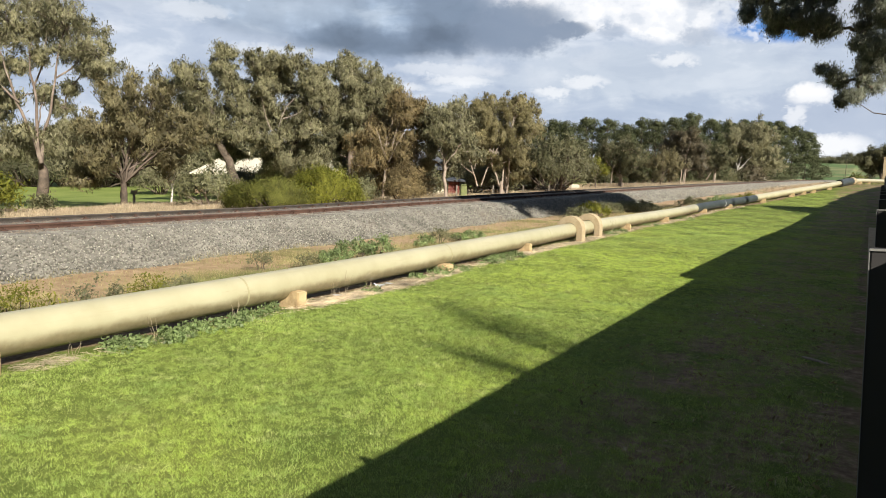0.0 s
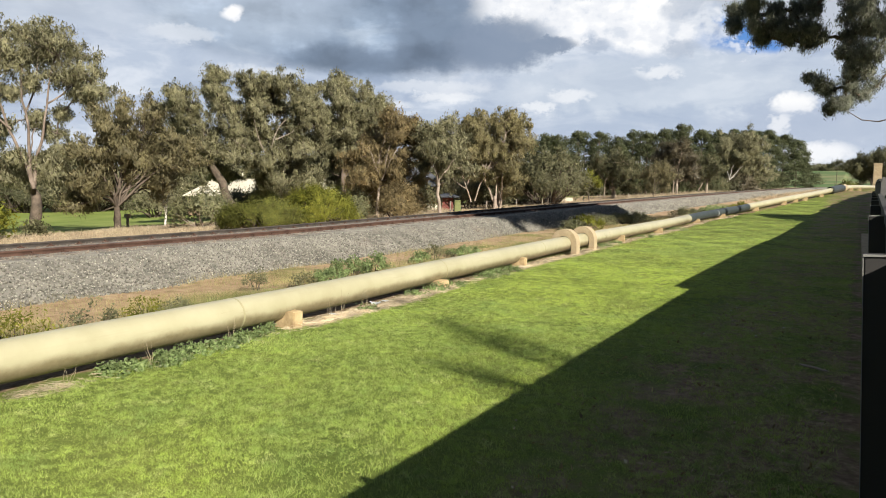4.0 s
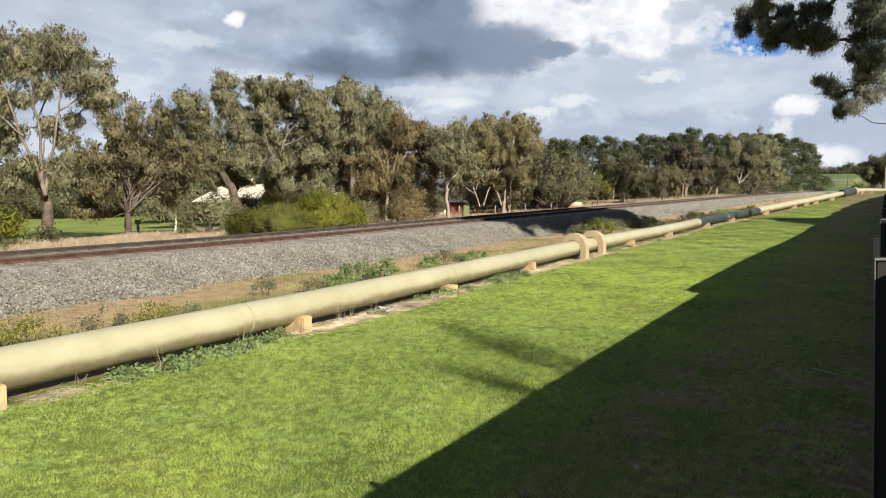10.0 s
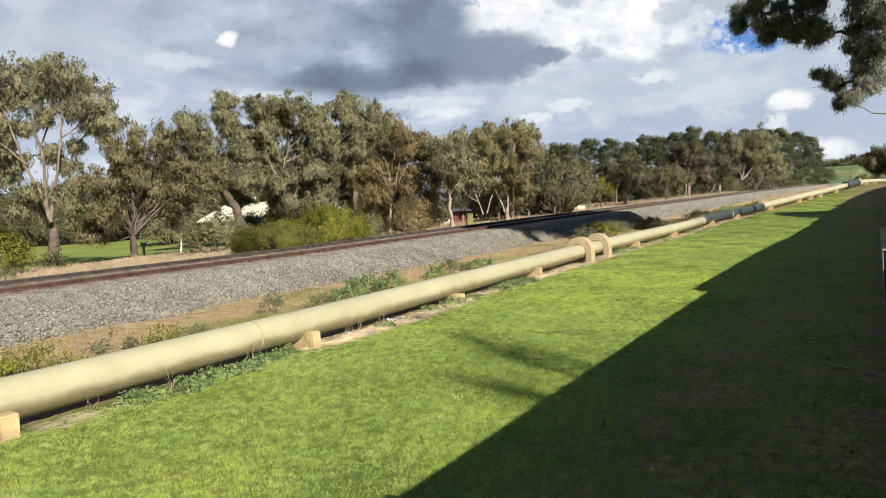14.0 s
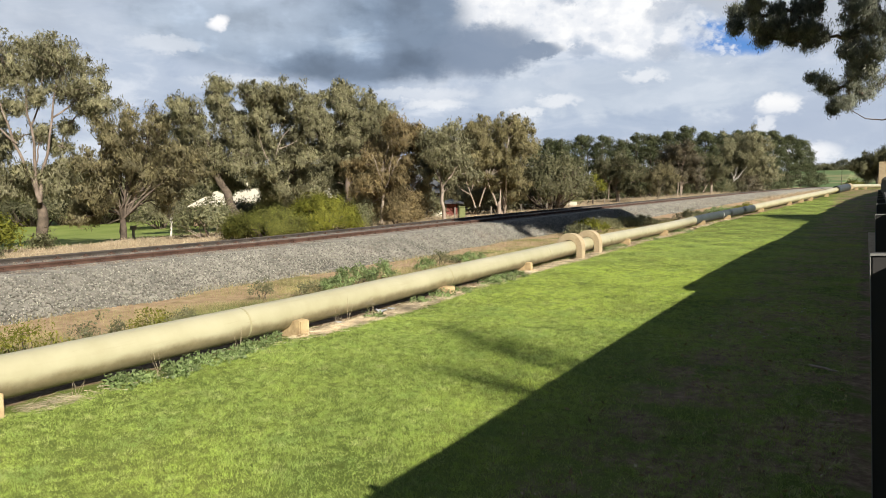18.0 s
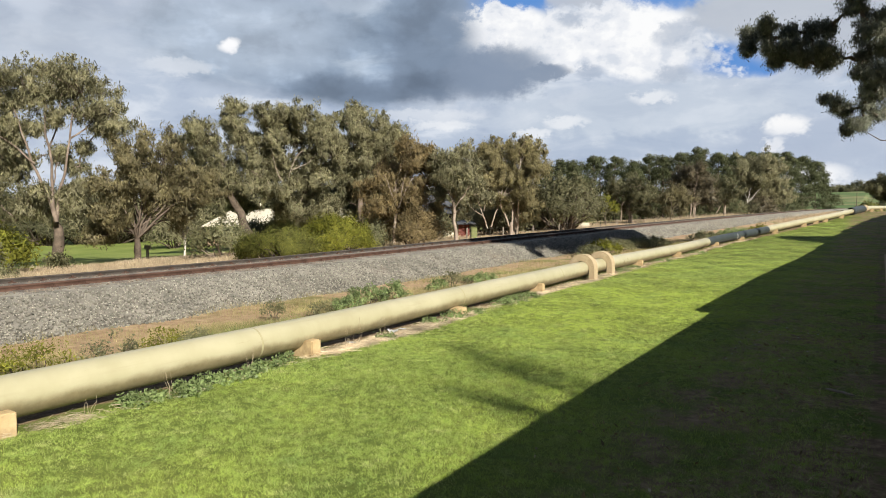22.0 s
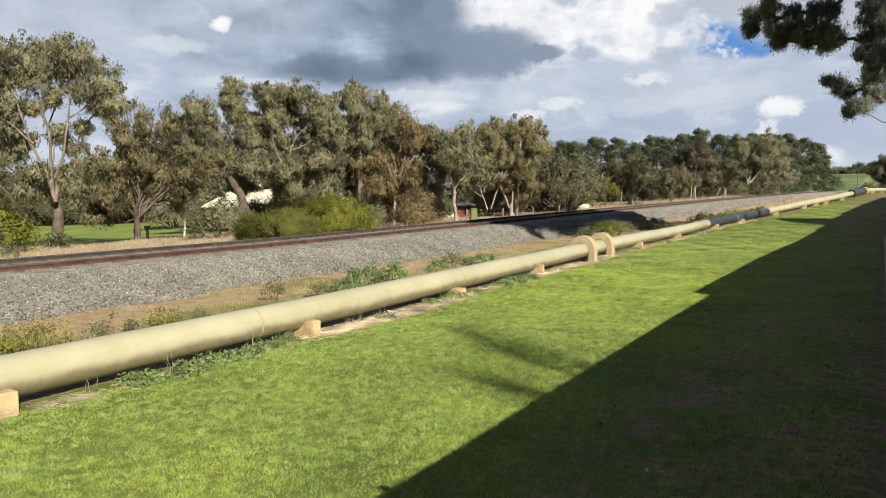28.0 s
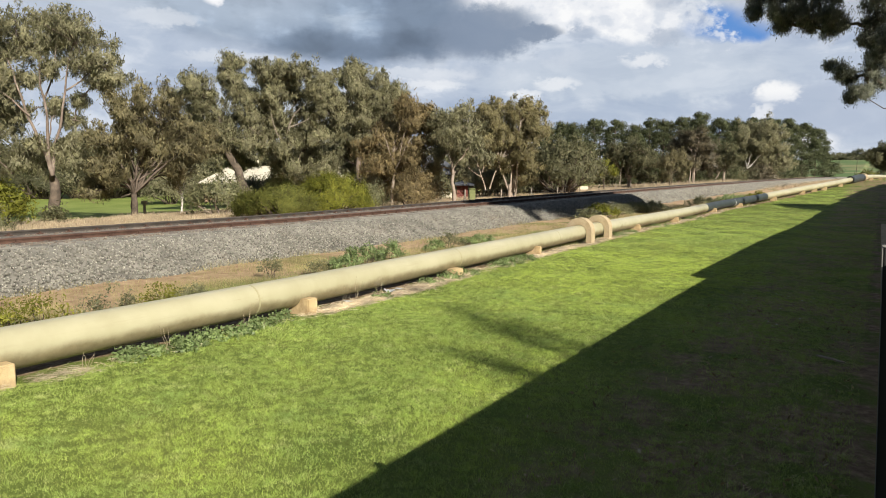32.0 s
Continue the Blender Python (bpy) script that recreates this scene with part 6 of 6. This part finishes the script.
for k in range(22):
    f_x, f_y = gg.uniform(-1.9, -0.75), gg.uniform(9.6, 13.2)
    th = thing("daisy", (f_x, f_y, float(height(f_x, f_y))), "tiny white lawn daisy on a short stalk", "flower", "lawn daisies")
    f_h = gg.uniform(0.035, 0.06)
    part("stalk", bulk("stalk", *tube_arrays([(0, 0, -0.01), (0.003, 0, f_h)], [0.0012, 0.001], 5), WEED, True), WEED, th)
    a = np.linspace(0, 2 * np.pi, 12, endpoint=False)
    r_ = np.where(np.arange(12) % 2, 0.009, 0.015)
    rim = np.stack([r_ * np.cos(a), r_ * np.sin(a), np.full(12, f_h + 0.004)], -1)
    v = np.concatenate([rim, [(0.003, 0, f_h + 0.007), (0.003, 0, f_h)]])
    f = [(q, (q + 1) % 12, 12) for q in range(12)] + [((q + 1) % 12, q, 13) for q in range(12)]
    part("petals", bulk("petals", v, f, PETAL), PETAL, th)
stick = thing("stick", (-0.33, 8.7, 0.03), "pale broken stick lying on bare earth", "stick")
v, f = tube_arrays(crooked((-0.16, 0.16, 0.01), (0.12, -0.10, 0.03), 6, 0.10, gg), [0.010, 0.015, 0.016, 0.015, 0.012, 0.007], 6)
part("branch", bulk("branch", v, f, BARK_PALE, True), BARK_PALE, stick)

# weeds: creepers before the pipe, taller ones behind it
WEEDS_FRONT = 0.48
for w_y, w_w, w_t, w_dx in [(4.6, 0.5, 0.16, 0.36), (5.3, 0.6, 0.2, 0.42), (5.9, 0.6, 0.2, 0.42), (5.0, 0.5, 0.18, 0.44), (5.6, 0.5, 0.22, 0.36), (6.2, 0.6, 0.2, 0.42), (6.6, 0.5, 0.15, 0.4), (7.0, 0.3, 0.24, 0.3), (9.2, 0.4, 0.14, 0.4), (10.9, 0.5, 0.14, 0.36), (11.6, 0.6, 0.22, 0.36), (12.3, 0.5, 0.16, 0.36), (13.6, 0.6, 0.24, 0.36), (14.3, 0.7, 0.32, 0.36), (15.0, 0.7, 0.3, 0.36), (22.9, 0.5, 0.2, 0.4), (24.2, 0.6, 0.2, 0.4), (28.0, 0.8, 0.2, 0.4), (34.0, 1.0, 0.22, 0.4)]:
    wx = pipe_x(w_y) + w_dx
    shrub(0, 0, w_w, w_t * WEEDS_FRONT, int(w_y * 100), "low broad-leaved green weed along the pipe", WEED, "weed", per=46, size=0.048, clump=0.10, group="weeds along the pipe", at=(wx - 0.08, w_y, 0.0), n=int(10 * w_w / 0.5), category="weed")
near_weeds = [(-8.7, 4.6, 1.1, 0.55, BUSH), (-8.5, 5.5, 0.7, 0.62, SHRUB), (-8.9, 3.6, 1.0, 0.5, BUSH), (-8.6, 6.4, 0.7, 0.5, BUSH), (-9.0, 7.2, 0.7, 0.30, SHRUB), (-9.7, 9.6, 0.5, 0.5, SHRUB), (-9.2, 10.3, 0.5, 0.35, SHRUB), (-9.6, 12.2, 1.0, 0.52, WEED), (-9.5, 13.1, 0.8, 0.48, WEED), (-9.3, 11.3, 0.8, 0.34, WEED), (-9.6, 15.2, 0.6, 0.34, WEED)]
far_weeds = [(-9.6, 16.0, 0.9, 0.5, SHRUB), (-9.6, 17.5, 1.0, 0.35, WEED), (-10.4, 28.8, 1.4, 0.5, SHRUB), (-10.7, 31.0, 1.6, 0.6, BUSH), (-10.8, 33.5, 1.6, 0.55, SHRUB), (-10.6, 36.0, 1.6, 0.5, SHRUB), (-10.4, 38, 2.0, 0.5, SHRUB), (-10.0, 52, 2.6, 0.7, WEED), (-9.8, 58, 2.4, 0.8, BUSH), (-9.5, 66, 2.4, 0.6, WEED), (-9.6, 45, 2.4, 0.6, SHRUB)]
for w_x, w_y, w_w, w_t, w_m in near_weeds + far_weeds:
    shrub(0, 0, w_w, w_t, int(w_y * 31), "leafy green weed in the dry verge", w_m, "weed", per=44, size=(0.058 if w_m is WEED else 0.042) if w_y < 20 else 0.09, clump=0.13 if w_y < 20 else 0.22, group="weeds in the verge", at=(w_x + 0.7 * float(bend(w_y)), w_y, float(height(w_x + 0.7 * float(bend(w_y)), w_y))), n=int((30 if w_m is WEED and w_y < 20 else 26) * w_w), category="weed")
# dry stalks standing against the pipe
for k, (w_x, w_y, w_h) in enumerate([(-6.72, 4.05, 0.22), (-6.75, 5.05, 0.30), (-6.78, 6.3, 0.32), (-6.8, 8.2, 0.36), (-6.82, 8.5, 0.40), (-6.8, 9.1, 0.3), (-6.95, 16.6, 0.3), (-7.1, 22.6, 0.45), (-7.1, 22.9, 0.5)]):
    st_ = thing("dry_stalk", (w_x, w_y, 0), "dry pale weed stalk standing against the pipe", "stalk", "dry stalks")
    g = np.random.default_rng(700 + k)
    v, f = joined([tube_arrays(crooked((g.normal() * 0.03, g.normal() * 0.03, -0.02), (g.normal() * 0.05, g.normal() * 0.08, w_h * g.uniform(0.7, 1.1)), 5, 0.2, g), np.linspace(0.0032, 0.0014, 5), 5) for q in range(4)])
    part("stem", bulk("stem", v, f, STRAW, True), STRAW, st_)

# ---- pipe details ----
WELD = surface("weld_band", [(0.3, (0.30, 0.275, 0.16)), (0.7, (0.37, 0.345, 0.21))], 5.0, 0.6, 0.3, 40)
BAND = surface("pale_band", [(0.3, (0.42, 0.42, 0.40)), (0.7, (0.60, 0.60, 0.56))], 4.0, 0.6, 0.1)
for y, mt in [(1.2, WELD), (6.6, WELD), (12.2, WELD), (17.8, WELD), (28.4, WELD), (42.6, BAND), (52.5, WELD)]:
    ws = 0.02 if mt is WELD else 0.05
    v, f = tube_arrays([(pipe_x(y + o), y + o, PIPE_Z + lawn_rise(y + o)) for o in (-ws, -ws * 0.6, ws * 0.6, ws)], [PIPE_R - 0.002, PIPE_R + 0.0015, PIPE_R + 0.0015, PIPE_R - 0.002], 32)
    part("weld_band", bulk("weld_band", v, f, mt, True), mt, line)

# ---- fence and clutter beyond the railway ----
WOOD = surface("grey_post_wood", [(0.3, (0.20, 0.17, 0.14)), (0.7, (0.36, 0.32, 0.27))], 6.0, 0.9, 0.5)
WIRE = surface("fence_wire", [(0.3, grey(0.16)), (0.7, grey(0.24))], 3.0, 0.6, 0.05, metal=0.5)
FAR_Y = np.arange(35, 100, 5.2)
far_fence = thing("wire_fence", (0, 0, 0), "old post-and-wire fence in dry grass", "fence")
for y in FAR_Y:
    y = float(y)
    x = float(track_x(y)) - 8.2
    z = float(height(x, y))
    pb = part("post", boxed((-0.035, -0.035, -0.3), (0.035, 0.035, 0.8 + R.uniform(-0.1, 0.06)), 0.01), WOOD, far_fence)
    pb.matrix_basis = pose(x, y, z, R.uniform(-3, 3), R.uniform(-3, 3), R.uniform(0, 90))
for lev in (0.30, 0.50, 0.70):
    pts = [(float(track_x(y)) - 8.2, y, float(height(float(track_x(y)) - 8.2, y)) + lev) for y in FAR_Y]
    v, f = tube_arrays(pts, [0.0025] * len(pts), 5)
    part("wire", bulk("wire", v, f, WIRE), WIRE, far_fence)
stump = thing("stump", stand(26.3, 53), "pale grey cut tree stump in dry grass", "stump")
v, f = tube_arrays([(0, 0, -0.2), (0, 0, 0.3), (0.02, 0, 0.8), (0.03, 0.02, 1.05), (0.03, 0.02, 1.06)], [0.16, 0.14, 0.13, 0.12, 0.02], 10)
part("trunk", bulk("trunk", v, f, BARK_PALE, True), BARK_PALE, stump)
marker = thing("garden_post", stand(54.5, 46), "short wooden post with a small box on the lawn", "post")
part("post", boxed((-0.06, -0.06, -0.3), (0.06, 0.06, 0.55), 0.01), WOOD, marker)
part("box", boxed((-0.16, -0.12, 0.552), (0.16, 0.12, 0.78), 0.02), WOOD, marker)
for c_az, c_d in [(21.9, 78), (20.5, 79)]:
    tank = thing("water_trough", stand(c_az, c_d), "white concrete stock trough in the paddock", "trough", "stock troughs")
    part("basin", boxed((-0.55, -0.3, -0.2), (0.55, 0.3, 0.42), 0.05), GUTTER, tank)
    tank.matrix_basis = tank.matrix_basis @ pose(0, 0, 0, 0, 0, 20)
riser = thing("marker_pole", (1.85, 113, float(height(1.85, 113))), "pale tan pier at the end of the lawn", "pole")
part("pole", boxed((-0.5, -0.3, -0.3), (0.5, 0.3, 3.5), 0.03), CONCRETE, riser)
part("cap", boxed((-0.55, -0.35, 3.502), (0.55, 0.35, 3.7), 0.03), CONCRETE, riser)

# ---- birds ----
FEATHER = surface("dark_feather", [(0.3, grey(0.016)), (0.7, grey(0.034))], 20.0, 0.6, 0.1)


def bird():
    """A small dark bird that heads along its own y."""
    th = thing("bird", (0, 0, 0), "small dark bird flying past with beating wings", "bird", "birds")
    v, f = tube_arrays(0.55 * np.array([(0, -0.10, 0), (0, -0.06, 0), (0, 0, -0.005), (0, 0.06, 0), (0, 0.085, 0.008), (0, 0.11, 0.012), (0, 0.125, 0.010), (0, 0.145, 0.006)]), 0.55 * np.array([0.012, 0.026, 0.040, 0.032, 0.022, 0.022, 0.008, 0.002]), 10)
    part("body", bulk("body", v, f, FEATHER, True), FEATHER, th)
    part("tail", mesh_of("tail", [tuple(0.55 * c for c in q) for q in [(-0.012, -0.09, 0.004), (0.012, -0.09, 0.004), (0.032, -0.19, 0.0), (-0.032, -0.19, 0.0), (-0.012, -0.09, -0.004), (0.012, -0.09, -0.004), (0.032, -0.19, -0.005), (-0.032, -0.19, -0.005)]], [(0, 1, 2, 3), (7, 6, 5, 4), (0, 3, 7, 4), (1, 5, 6, 2), (2, 6, 7, 3), (0, 4, 5, 1)], FEATHER), FEATHER, th)
    wings = []
    for side in (-1, 1):
        rim = [(0, 0.055, 0), (0.10, 0.075, 0), (0.20, 0.03, 0), (0.25, -0.04, 0), (0.15, -0.05, 0), (0.06, -0.055, 0), (0, -0.05, 0)]
        m = len(rim)
        vs = [(side * a * 0.55, b * 0.55, 0.003) for a, b, c in rim] + [(side * a * 0.55, b * 0.55, -0.003) for a, b, c in rim]
        fs = [tuple(range(m)), tuple(range(2 * m - 1, m - 1, -1))] + [(k, (k + 1) % m, m + (k + 1) % m, m + k) for k in range(m)]
        wings.append((part("wing", mesh_of("wing", vs, fs, FEATHER), FEATHER, th), side))
    return th, wings


FLOCK = [bird(), bird()]


def motions():
    walk(backdrop, [(0.0, pose(0, 0, 0, 0, 0, 0)), (16.0, pose(0, 0, 0, 0, 0, 1.35)), (32.0, pose(0, 0, 0, 0, 0, 2.7))])
    way = Vector((-12.02, -7.58, -0.2))
    for k, (th, wings) in enumerate(FLOCK):
        at = Vector((-11.79, 25.4, 7.32)) + k * Vector((0.12, 0.12, -0.30))
        walk(th, [(t, Matrix.Translation(at + way * (t - 26.0)) @ pose(0, 0, 0, 0, 0, 122.2)) for t in (0.0, 16.0, 26.0, 32.0)])
        for wing_, side in wings:
            beats = [0.0] + [24.5 + 0.1 * q for q in range(36)] + [32.0]
            walk(wing_, [(t, pose(0, 0, 0.01, 0, side * (-34 if (q + k) % 2 else 22), 0)) for q, t in enumerate(beats)])


motions()
